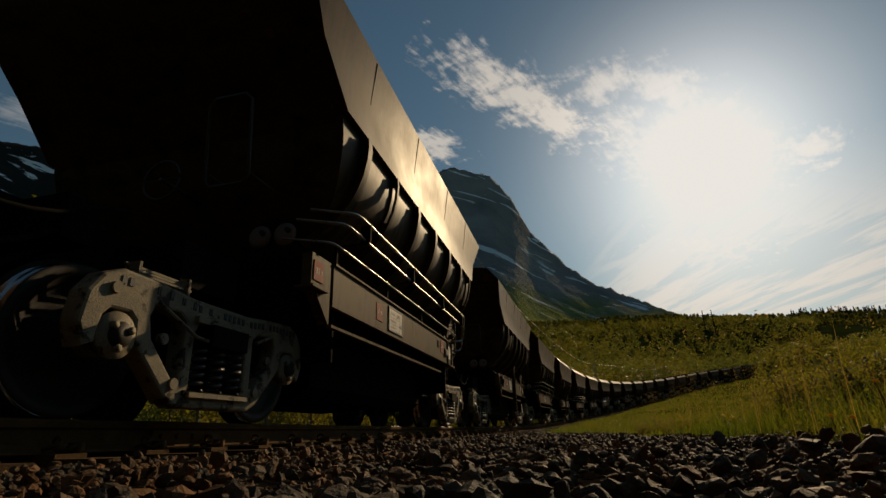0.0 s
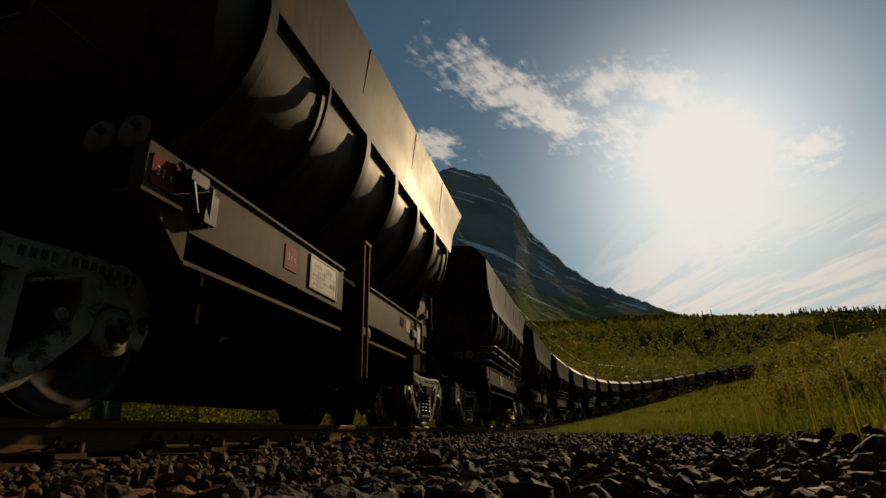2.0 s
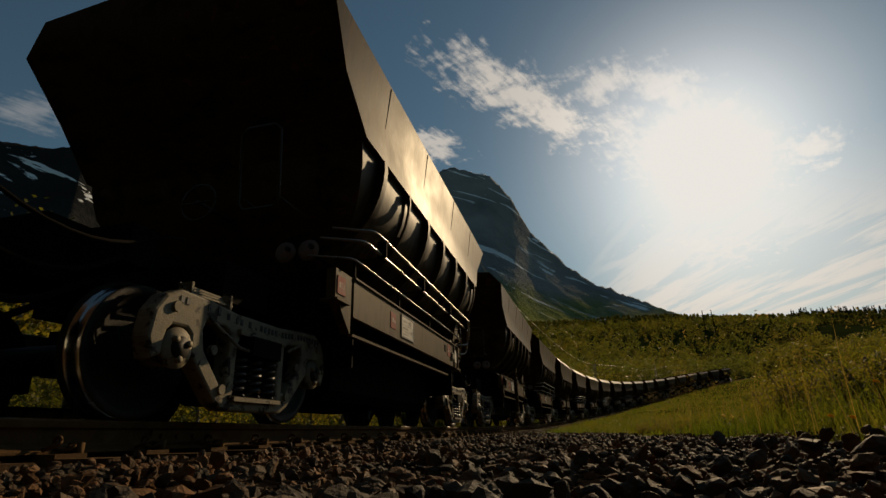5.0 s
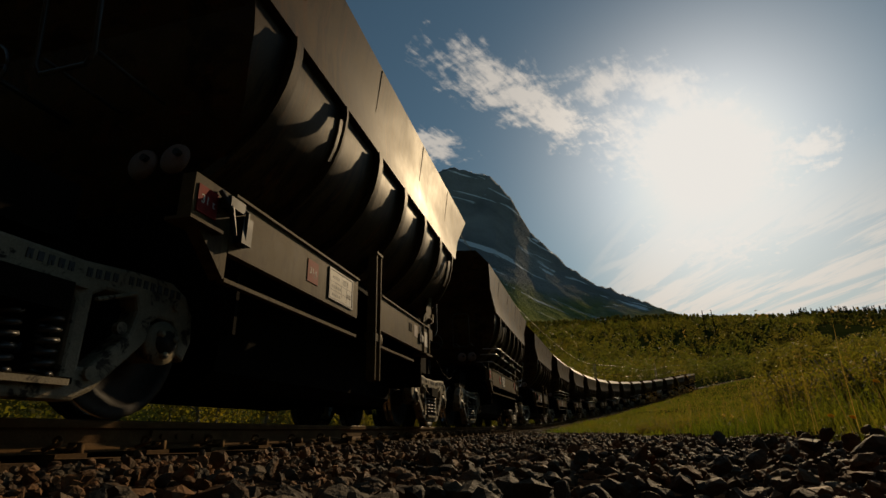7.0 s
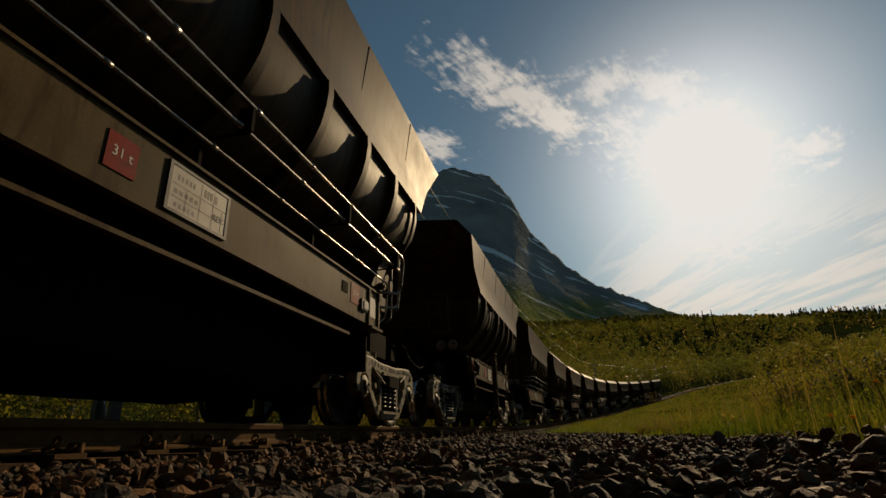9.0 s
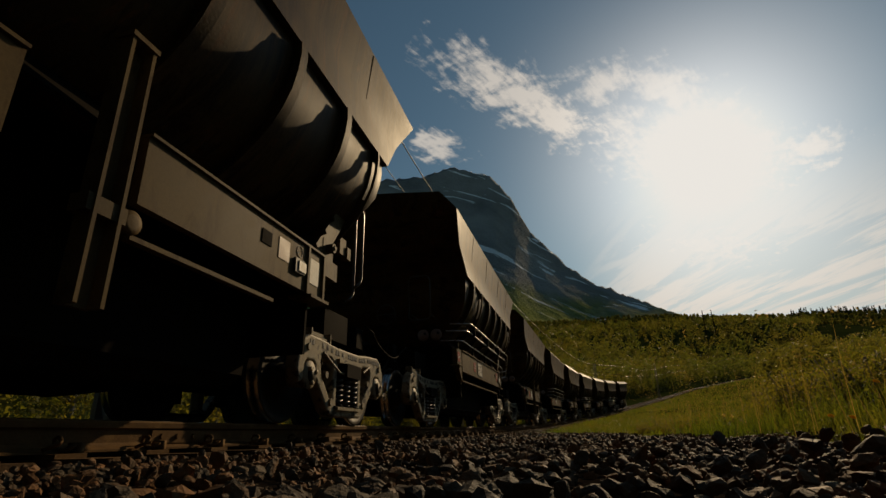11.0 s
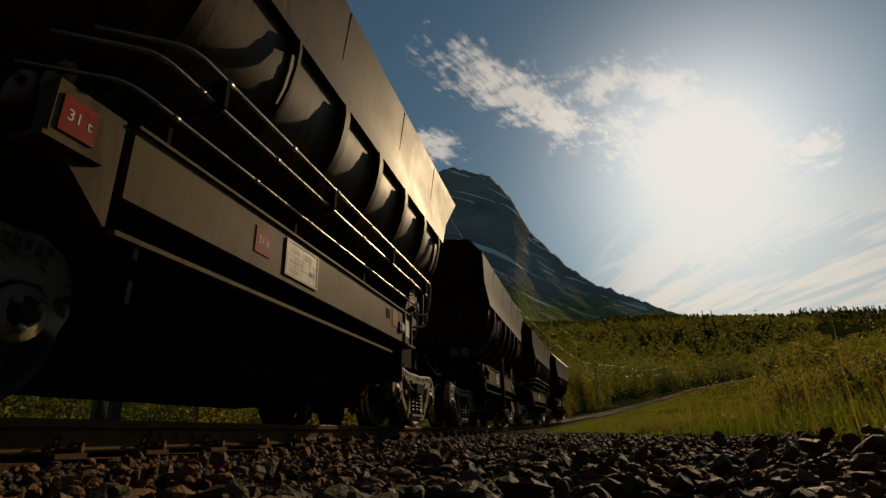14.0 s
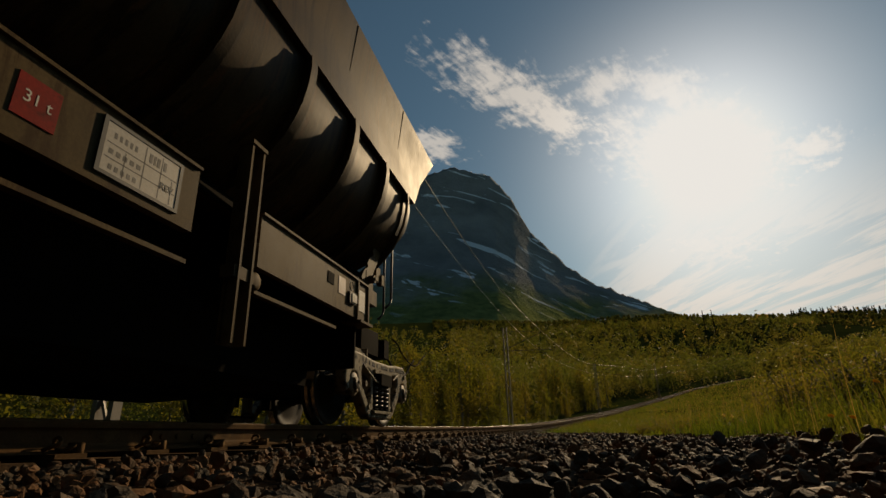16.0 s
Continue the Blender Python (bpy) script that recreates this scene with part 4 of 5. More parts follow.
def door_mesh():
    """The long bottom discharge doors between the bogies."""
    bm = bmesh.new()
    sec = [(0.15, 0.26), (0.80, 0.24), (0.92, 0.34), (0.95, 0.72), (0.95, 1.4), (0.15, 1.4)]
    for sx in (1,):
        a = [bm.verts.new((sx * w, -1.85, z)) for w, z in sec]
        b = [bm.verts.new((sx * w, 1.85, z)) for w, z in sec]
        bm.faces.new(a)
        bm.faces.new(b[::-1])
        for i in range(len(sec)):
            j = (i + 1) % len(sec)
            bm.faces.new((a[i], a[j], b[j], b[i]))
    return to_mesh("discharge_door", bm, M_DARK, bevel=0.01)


def coupler_mesh():
    bm = bmesh.new()
    box(bm, -0.09, 0.09, 4.5, 5.0, 0.80, 0.98)
    box(bm, -0.16, 0.12, 4.92, 5.12, 0.74, 1.04)
    tube(bm, [(0.5, 4.6, 0.95), (0.48, 4.85, 0.72), (0.4, 5.1, 0.66)], 0.025, 6)
    return to_mesh("coupler", bm, M_DARK, bevel=0.02)


def handrail_mesh():
    """A closed bar loop on the front wall."""
    bm = bmesh.new()
    y = -3.42
    pts = [(0.74, 1.80), (0.70, 1.86), (0.72, 2.52), (0.78, 2.58), (1.06, 2.58), (1.12, 2.52), (1.10, 1.86), (1.05, 1.80), (0.74, 1.80)]
    tube(bm, [(x, y - (z - 1.8) * 0.12, z) for x, z in pts], 0.015, 7)
    for x, z in ((0.74, 1.9), (1.08, 1.9)):
        tube(bm, [(x, y, z), (x, -2.9, z)], 0.012, 6)
    return to_mesh("handrail", bm, M_BAR, True)


def handwheel_mesh():
    bm = bmesh.new()
    ring = [(0.18 * math.cos(i * math.tau / 24), -3.4, 1.95 + 0.18 * math.sin(i * math.tau / 24)) for i in range(25)]
    tube(bm, ring, 0.012, 6)
    tube(bm, [(0, -3.42, 1.95), (0, -2.85, 1.95)], 0.02, 6)
    tube(bm, [(-0.18, -3.4, 1.95), (0.18, -3.4, 1.95)], 0.01, 6)
    return to_mesh("handwheel", bm, M_BAR, True)


def rounded(pts, r=0.09, steps=4):
    """A line with its inner corners rounded off."""
    pts = [Vector(q) for q in pts]
    out = [pts[0]]
    for a, c, b in zip(pts, pts[1:], pts[2:]):
        u, v = (a - c), (b - c)
        k = min(r, u.length * 0.45, v.length * 0.45)
        u, v = u.normalized() * k, v.normalized() * k
        for i in range(steps + 1):
            t = i / steps
            out.append(c + u * (1 - t) ** 2 + v * t ** 2)
    return out + [pts[-1]]


def rear_rail_meshes():
    """Bent bars round the platform at the rear end."""
    made = []
    for x, y, top, foot in ((1.22, 3.44, 2.42, 1.52), (1.05, 3.62, 2.50, 1.42)):
        bm = bmesh.new()
        tube(bm, rounded([(x - 0.25, 2.35, 1.98), (x, 2.55, top - 0.32), (x, y, top), (x, y - 0.02, foot), (x - 0.05, y - 0.10, foot - 0.08)]), 0.016, 8)
        made.append(to_mesh("rear_rail", bm, M_BAR, True))
    return made


def cabinet_parts():
    """The pale equipment cabinet on the rear platform: name, mesh, label."""
    bm = bmesh.new()
    box(bm, 0.72, 1.18, 2.45, 2.82, 1.18, 1.60)
    made = [("body", to_mesh("body", bm, M_ZINC, bevel=0.035), "pale zinc-grey cabinet body")]
    bm = bmesh.new()
    box(bm, 1.181, 1.186, 2.47, 2.80, 1.395, 1.401)
    made.append(("lid_joint", to_mesh("lid_joint", bm, M_BLACK), ""))
    bm = bmesh.new()
    box(bm, 1.181, 1.2, 2.60, 2.66, 1.36, 1.43)
    made.append(("catch", to_mesh("catch", bm, M_BLACK, bevel=0.004), ""))
    return made


def hose_meshes():
    """Sagging brake hoses and cables between the wagons."""
    made = []
    for x, z, sag, r in ((0.55, 1.0, 0.34, 0.024), (0.75, 1.12, 0.30, 0.018), (0.35, 0.98, 0.42, 0.022), (0.95, 1.2, 0.22, 0.012)):
        pts = [(x, 4.25, z), (x + 0.03, 4.45, z - 0.05)]
        for i in range(1, 10):
            t = i / 10
            pts.append((x + 0.05 * math.sin(t * math.pi), 4.5 + 1.3 * t, z - 0.06 - sag * 4 * t * (1 - t)))
        pts += [(x + 0.03, 5.85, z - 0.05), (x, 6.02, z)]
        bm = bmesh.new()
        tube(bm, pts, r, 7)
        made.append(to_mesh("hose", bm, M_DARK, True))
    return made


def build_protos():
    PROTO["hull_a"], PROTO["hull_b"] = hull_mesh(0.42, 0.30), hull_mesh(0.42, 0.34)
    PROTO["seams"] = [seam_mesh(y) for y in (-2.35, -0.8, 0.85, 2.3)]
    PROTO["rib"], PROTO["rib_slot"] = rib_mesh(False), rib_mesh(True)
    PROTO["bolster"], PROTO["side_frame"], PROTO["spring"], PROTO["bearing"] = bolster_mesh(), side_frame_mesh(), spring_mesh(), bearing_mesh()
    # lettering bars and lugs cast on the side frame
    bm = bmesh.new()
    bm.from_mesh(PROTO["side_frame"])
    rng = random.Random(5)
    marks = bmesh.new()
    for y in [-0.9 + i * 0.052 for i in range(36)]:
        if rng.random() < 0.72:
            lift = 0.03 * min(1.0, max(0.0, (abs(y) - 0.3) / 0.3))
            box(marks, 0.062, 0.070, y, y + 0.011, 0.672 + lift, 0.718 + lift)
            box(marks, 0.062, 0.070, y + 0.018, y + 0.029, 0.672 + lift, 0.718 + lift)
            box(marks, 0.062, 0.070, y + 0.011, y + 0.018, rng.choice((0.69, 0.705, 0.675)) + lift, 0.714 + lift)
    PROTO["marks"] = to_mesh("lettering", marks, M_BLACK)
    for y, z in ((-0.93, 0.67), (0.55, 0.45), (0.93, 0.66), (-0.55, 0.45), (0.42, 0.2), (-0.42, 0.2)):
        tube(bm, [(0.05, y, z), (0.085, y, z)], 0.035, 10)
    box(bm, 0.06, 0.10, -0.30, 0.30, 0.60, 0.64)
    box(bm, 0.0, 0.10, -0.30, 0.30, 0.130, 0.160)
    tube(bm, [(0.07, -0.62, 0.66), (0.10, -0.30, 0.50), (0.10, 0.10, 0.47)], 0.012, 6)
    tube(bm, [(0.07, 0.62, 0.66), (0.10, 0.35, 0.56)], 0.012, 6)
    PROTO["side_frame"] = to_mesh("side_frame", bm, M_CAST)
    bm = bmesh.new()
    for i in range(3):
        box(bm, 0.02 - i * 0.03, 0.035 - i * 0.03, -0.75, -0.25, 0.82 + i * 0.03, 0.835 + i * 0.03)
    for y in (-0.72, -0.3):
        box(bm, -0.06, 0.05, y, y + 0.02, 0.74, 0.90)
    PROTO["topbar"] = to_mesh("mounting_bar", bm, M_CAST)
    PROTO["wheelset"] = wheelset_mesh()
    for kind in "ab":
        PROTO["sill_" + kind] = sill_parts(kind)
    PROTO["frame"], PROTO["door"], PROTO["coupler"] = frame_parts(), door_mesh(), coupler_mesh()
    PROTO["handrail"], PROTO["rear_rails"], PROTO["handwheel"] = handrail_mesh(), rear_rail_meshes(), handwheel_mesh()
    bm = bmesh.new()
    box(bm, 1.450, 1.464, -1.22, -0.76, 1.02, 1.265)
    PROTO["board"] = to_mesh("number_board", bm, M_WHITE, bevel=0.003)
    bm = bmesh.new()
    for q in ((-1.245, -1.222, 1.0, 1.285), (-0.758, -0.735, 1.0, 1.285), (-1.222, -0.758, 1.0, 1.018), (-1.222, -0.758, 1.267, 1.285)):
        box(bm, 1.448, 1.467, *q)
    PROTO["board_frame"] = to_mesh("board_frame", bm, M_BLACK)
    bm = bmesh.new()
    for z in (1.09, 1.165):
        bar_marks(bm, 1.4635, [(-0.99, z, 0.44, 0.005)])
    for y, z, h in ((-1.10, 1.09, 0.13), (-0.99, 1.14, 0.23), (-0.88, 1.14, 0.23), (-0.80, 1.09, 0.13)):
        bar_marks(bm, 1.4635, [(y, z, 0.005, h)])
    bar_marks(bm, 1.4635, [(-0.955, 1.21, 0.02, 0.05), (-0.93, 1.21, 0.014, 0.05), (-0.905, 1.21, 0.02, 0.05), (-0.86, 1.21, 0.02, 0.05)])
    for i in range(5):
        bar_marks(bm, 1.4635, [(-1.17 + 0.035 * i, 1.05, 0.02, 0.025), (-1.18 + 0.04 * i, 1.125, 0.025, 0.025), (-1.17 + 0.03 * i, 1.21, 0.015, 0.03)])
    PROTO["board_print"] = to_mesh("print", bm, M_BLACK)
    PROTO["rev"] = text_mesh("REV", 0.055, M_BLACK)
    bm = bmesh.new()
    box(bm, 1.450, 1.4605, -1.62, -1.44, 1.05, 1.235)
    PROTO["red"] = to_mesh("load_sign", bm, M_RED)
    PROTO["load"] = text_mesh("31 t", 0.075, M_PALE)
    bm = bmesh.new()
    box(bm, 1.450, 1.4595, 1.30, 1.45, 1.10, 1.26)
    PROTO["pink"] = to_mesh("faded_sign", bm, M_FADED)
    bm = bmesh.new()
    box(bm, 1.450, 1.4595, 1.28, 1.48, 1.08, 1.28)
    PROTO["red_rear"] = to_mesh("load_sign", bm, M_RED)
    bm = bmesh.new()
    tube(bm, [(1.457, 1.60 + 0.045 * math.cos(i * math.tau / 20), 1.24 + 0.045 * math.sin(i * math.tau / 20)) for i in range(21)], 0.003, 4)
    tube(bm, [(1.457, 1.57, 1.215), (1.457, 1.63, 1.265)], 0.003, 4)
    PROTO["ring"] = to_mesh("ring_mark", bm, M_PALE)
    bm = bmesh.new()
    box(bm, 1.479, 1.486, 1.56, 1.67, 1.075, 1.155)
    PROTO["latch_plate"] = to_mesh("front_plate", bm, M_ZINC, bevel=0.003)
    bm = bmesh.new()
    box(bm, 1.450, 1.4595, 1.78, 1.93, 1.04, 1.25)
    PROTO["pale"] = to_mesh("reflector", bm, M_PALE)
    bm = bmesh.new()
    box(bm, 1.450, 1.478, 1.52, 1.66, 1.06, 1.17)
    PROTO["latch"] = to_mesh("latch_box", bm, M_BLACK, bevel=0.008)
    bm = bmesh.new()
    box(bm, 1.450, 1.461, 1.08, 1.2, 1.14, 1.24)
    PROTO["plate"] = to_mesh("small_plate", bm, M_DARK, bevel=0.004)
    PROTO["cabinet"], PROTO["hoses"] = cabinet_parts(), hose_meshes()
    bm = bmesh.new()
    lathe(bm, [(0.0, 0.10), (0.012, 0.115), (0.03, 0.11), (0.045, 0.07), (0.05, 0.02)], "Z", 24)
    me = to_mesh("end_disc", bm, M_FADED, True)
    me.transform(Matrix.Rotation(radians(90), 4, "X"))
    PROTO["disc"] = me
    bm = bmesh.new()
    tube(bm, [(0, 0, 0), (0, -0.05, 0)], 0.025, 10)
    PROTO["disc_knob"] = to_mesh("knob", bm, M_BLACK)
    PROTO["pipes"] = []
    for z, y0, y1, x in ((1.84, -2.50, 2.36, 1.64), (1.68, -2.66, 2.38, 1.60), (1.50, -2.70, 2.22, 1.50)):
        bm = bmesh.new()
        tube(bm, rounded([(x - 0.35, y0 - 0.25, z - 0.02), (x - 0.03, y0, z), (x, y0 + 0.1, z), (x, y1, z), (x - 0.05, y1 + 0.03, z - 0.42), (x - 0.2, y1 - 0.28, z - 0.46)], 0.1), 0.016 if z > 1.6 else 0.012, 8)
        for i in range(6):
            yy = y0 + 0.3 + i * (y1 - y0 - 0.4) / 6
            tube(bm, [(x, yy, z), (x, yy + 0.05, z)], 0.022 if z > 1.6 else 0.016, 8)
        PROTO["pipes"].append(to_mesh("pipe", bm, M_PIPE, True))
    bm = bmesh.new()
    box(bm, 1.28, 1.64, -0.015, 0.015, 1.645, 1.652)
    box(bm, 1.28, 1.31, -0.015, 0.015, 1.34, 1.655)
    box(bm, 1.56, 1.66, -0.014, 0.014, 1.652, 1.83)
    PROTO["pipe_bracket"] = to_mesh("pipe_bracket", bm, M_DARK)
    bm = bmesh.new()
    box(bm, 1.40, 1.43, -0.21, -0.06, 0.40, 1.74)
    box(bm, 1.42, 1.50, -0.21, -0.19, 0.40, 1.74)
    box(bm, 1.42, 1.50, -0.08, -0.06, 0.40, 1.74)
    box(bm, 1.39, 1.51, -0.22, -0.05, 1.742, 1.77)
    box(bm, 1.39, 1.49, -0.24, -0.03, 0.80, 0.88)
    PROTO["post"] = to_mesh("post", bm, M_SILL, bevel=0.005)
    bm = bmesh.new()
    lathe(bm, [(1.38, 0.05), (1.45, 0.05), (1.455, 0.062), (1.47, 0.06), (1.475, 0.03)], "X", 16)
    me = to_mesh("buffer_stop", bm, M_SILL, True)
    me.transform(Matrix.Translation((0, 0.02, 0.84)))
    PROTO["knob"] = me
    bm = bmesh.new()
    tube(bm, [(1.47, -2.75, 1.30), (1.52, -2.7, 1.2), (1.5, -2.62, 1.05)], 0.018, 6)
    tube(bm, [(1.47, -2.62, 1.28), (1.53, -2.55, 1.22), (1.5, -2.52, 1.0)], 0.014, 6)
    box(bm, 1.45, 1.53, -2.72, -2.58, 1.2, 1.27)
    box(bm, 1.45, 1.52, -2.57, -2.47, 1.02, 1.2)
    PROTO["valve"] = to_mesh("valve", bm, M_BLACK, bevel=0.004)
    bm = bmesh.new()
    box(bm, 1.450, 1.4595, -2.92, -2.75, 1.1, 1.27)
    PROTO["end_sign"] = to_mesh("end_sign", bm, M_RED)


def build_wagon(kind):
    label = "brown ore hopper wagon with ribbed sides and " + ("three long bright pipes" if kind == "a" else "an upright post amidships")
    wagon = tagged(new("ore_wagon"), label, "ore wagon", "wagons of the ore train")
    place("hopper_body", PROTO["hull_" + kind], wagon, None, "ore-dusted brown steel hopper with sloping ends")
    for i, y in enumerate(RIB_Y):
        for rz in (0, 180):
            place("rib", PROTO["rib_slot" if i in (1, 6) else "rib"], wagon, pose(0, y if rz == 0 else -y, 0, 0, 0, rz))
    for me in PROTO["seams"]:
        place("weld_seam", me, wagon)
    for name, me in PROTO["frame"]:
        place(name, me, wagon)
    for rz in (0, 180):
        place("discharge_door", PROTO["door"], wagon, pose(0, -0.05 if rz == 0 else -0.15, 0, 0, 0, rz))
    for sy in (0, 180):
        place("coupler", PROTO["coupler"], wagon, pose(0, 0, 0, 0, 0, sy))
    place("handrail", PROTO["handrail"], wagon)
    place("handwheel", PROTO["handwheel"], wagon, pose(0.25, 0, 0))
    for me in PROTO["rear_rails"]:
        place("rear_rail", me, wagon, None, "bent round bar of the end platform")
    for me in PROTO["hoses"]:
        place("hose", me, wagon)
    if kind == "a":
        cabinet = place("cabinet", PROTO["cabinet"][0][1], wagon, None, PROTO["cabinet"][0][2])
        for name, me, _label in PROTO["cabinet"][1:]:
            place(name, me, cabinet)
    for x in (0.72, 0.98):
        disc = place("end_disc", PROTO["disc"], wagon, pose(x, -2.62, 1.66))
        place("knob", PROTO["disc_knob"], disc, pose(0.05, -0.03, 0.02))
    side_things(wagon, kind, 1)
    side_things(wagon, kind, -1)
    sign = place("end_sign", PROTO["end_sign"], wagon, None, "red sign reading 31 t on the front box")
    place("lettering", PROTO["load"], sign, pose(1.4605, -2.835, 1.185), "white figures 31 t")
    build_bogie(wagon, -Y_BOGIE)
    build_bogie(wagon, Y_BOGIE)
    return wagon


LENGTH, COUNT = 10.3, 28
SPEED, SLOWING = 16.222, 0.0066
S_LAST = 2.93
# small surges of the train, metres at half seconds
SURGE = {0.0: -0.06, 1.0: -0.15, 1.5: 0.28, 2.0: 0.10, 2.5: 0.10, 3.0: -0.12, 3.5: 0.12, 4.0: -0.27, 6.5: 0.10, 7.0: -0.08, 8.0: -0.30, 8.5: 0.07, 9.0: -0.38, 11.5: 0.12, 12.0: -0.18, 13.5: 0.22, 14.0: -0.17, 14.5: 0.15, 15.5: 0.07, 16.0: -0.10}


def travel(t):
    """How far the train still has to go at a time."""
    left = 16.0 - t
    return SPEED * left + SLOWING * left * left + SURGE.get(t, 0.0)


def wagon_at(i, t):
    """Where along the track the middle of the i-th wagon from the rear is."""
    return S_LAST + travel(t) - LENGTH * i


WAGONS = []


def build_train():
    build_protos()
    protos = {k: build_wagon(k) for k in "ba"}
    for i in range(COUNT):
        kind = "ba"[i % 2]
        m = track_pose(wagon_at(i, 0.0))
        if i < 2:
            wagon = protos[kind]
            wagon.matrix_basis = m
        else:
            wagon = copy_thing(protos[kind], m)
        WAGONS.append(wagon)


build_rails()
build_train()
build_sleepers()
build_mast(40.0, -3.0)
build_mast(6.2, -3.0)
build_mast(-34.0, -3.0)
build_mast(88.0, -3.0)
build_mast(136.0, -3.0)
build_wire(0.1, 4.97, 0.0, "taut overhead contact wire above the track")
build_wire(0.1, 6.6, 0.5, "sagging overhead carrier wire above the track")

# ---- plants ----


def leaves(rng, centres, spread, size, flat=0.6):
    """Small leaf quads about the centres."""
    k = len(centres)
    c = centres + rng.normal(size=(k, 3)) * spread
    a = rng.normal(size=(k, 3))
    a /= np.linalg.norm(a, axis=1)[:, None]
    b = np.cross(a, rng.normal(size=(k, 3)))
    b /= np.linalg.norm(b, axis=1)[:, None]
    sz = size * rng.uniform(0.6, 1.3, k)[:, None]
    a, b = a * sz, b * sz * flat
    v = np.stack([c - a, c - b * 0.9, c + a, c + b], 1).reshape(-1, 3)
    f_ = np.arange(k * 4).reshape(-1, 4)
    return v, f_


def birch_meshes(seed, tall, count, leaf):
    """A slender birch: tapered trunk with limbs, and a crown of leaves along the limbs."""
    rng = np.random.default_rng(seed)
    bm = bmesh.new()
    lean = rng.normal(scale=0.04, size=2)
    trunk = [Vector((lean[0] * z + 0.05 * math.sin(z), lean[1] * z + 0.04 * math.cos(z * 1.3), z)) for z in np.linspace(-0.3, tall * 0.95, 9)]
    centres = []

    def limb(pts, r0, r1, seg):
        rings = []
        for i, q in enumerate(pts):
            r = r0 + (r1 - r0) * i / (len(pts) - 1)
            rings.append([bm.verts.new(q + Vector((math.cos(k * math.tau / seg), math.sin(k * math.tau / seg), 0)) * r) for k in range(seg)])
        for u, v in zip(rings, rings[1:]):
            for k in range(seg):
                bm.faces.new((u[k], u[(k + 1) % seg], v[(k + 1) % seg], v[k]))
        bm.faces.new(rings[-1])

    limb(trunk, tall * 0.016 + 0.02, 0.012, 7)
    for i in range(26):
        h = rng.uniform(0.08, 0.95)
        base = trunk[min(8, int(h * 8))]
        ang = rng.uniform(0, math.tau)
        reach = tall * 0.26 * (1.12 - h) ** 0.7 * rng.uniform(0.6, 1.15)
        up_ = reach * rng.uniform(0.35, 0.9)
        pts = [base + Vector((math.cos(ang), math.sin(ang), 0)) * reach * t + Vector((0, 0, up_ * t - 0.25 * reach * t * t)) for t in (0, 0.35, 0.7, 1.0)]
        limb(pts, tall * 0.005 + 0.006, 0.004, 4)
        for q in pts[1:]:
            centres += [q] * max(1, int(count / 26 / 3))
    centres += [trunk[-1]] * int(count * 0.06)
    c = np.array([q[:] for q in centres])
    v, f_ = leaves(rng, c, tall * 0.058, leaf)
    return to_mesh("trunk", bm, M_BARK, True), mesh_np("crown", v, f_, M_LEAF)


def build_birches():
    rng = np.random.default_rng(8)
    kinds = [birch_meshes(31 + i, 7.0, 2300, 0.10) for i in range(4)]
    spots = []
    for _ in range(400):
        if len(spots) >= 75:
            break
        s = rng.uniform(8, 120)
        w = -rng.uniform(8.0, 22.0)
        spots.append((s, w, rng.uniform(0.75, 1.35) * (0.6 if w > -9.5 else 1.0)))
    while len(spots) < 100:
        a, d = radians(rng.uniform(18.0, 40)), rng.uniform(36, 110)
        x, y = CAM.x + d * math.sin(a), d * math.cos(a)
        s, w = near_track([x], [y])
        if w[0] > 8:
            spots.append((float(s[0]), float(w[0]), rng.uniform(0.3, 0.55)))
    spots += [(-6.0, -9.0, 0.5), (-14.0, -12.0, 0.7), (2.0, -10.0, 0.45), (-22.0, -14.0, 0.8)]
    for i, (s, w, k) in enumerate(spots):
        q = on_track(s, w)
        z = float(height([q.x], [q.y])[0])
        tr, cr = kinds[i % 4]
        root = tagged(new("birch_tree"), "slender green birch tree beside the railway", "tree", "birch trees")
        root.matrix_basis = pose(q.x, q.y, z, 0, 0, rng.uniform(0, 360)) @ Matrix.Diagonal((k, k, k * rng.uniform(0.9, 1.15), 1))
        place("trunk", tr, root)
        place("crown", cr, root)


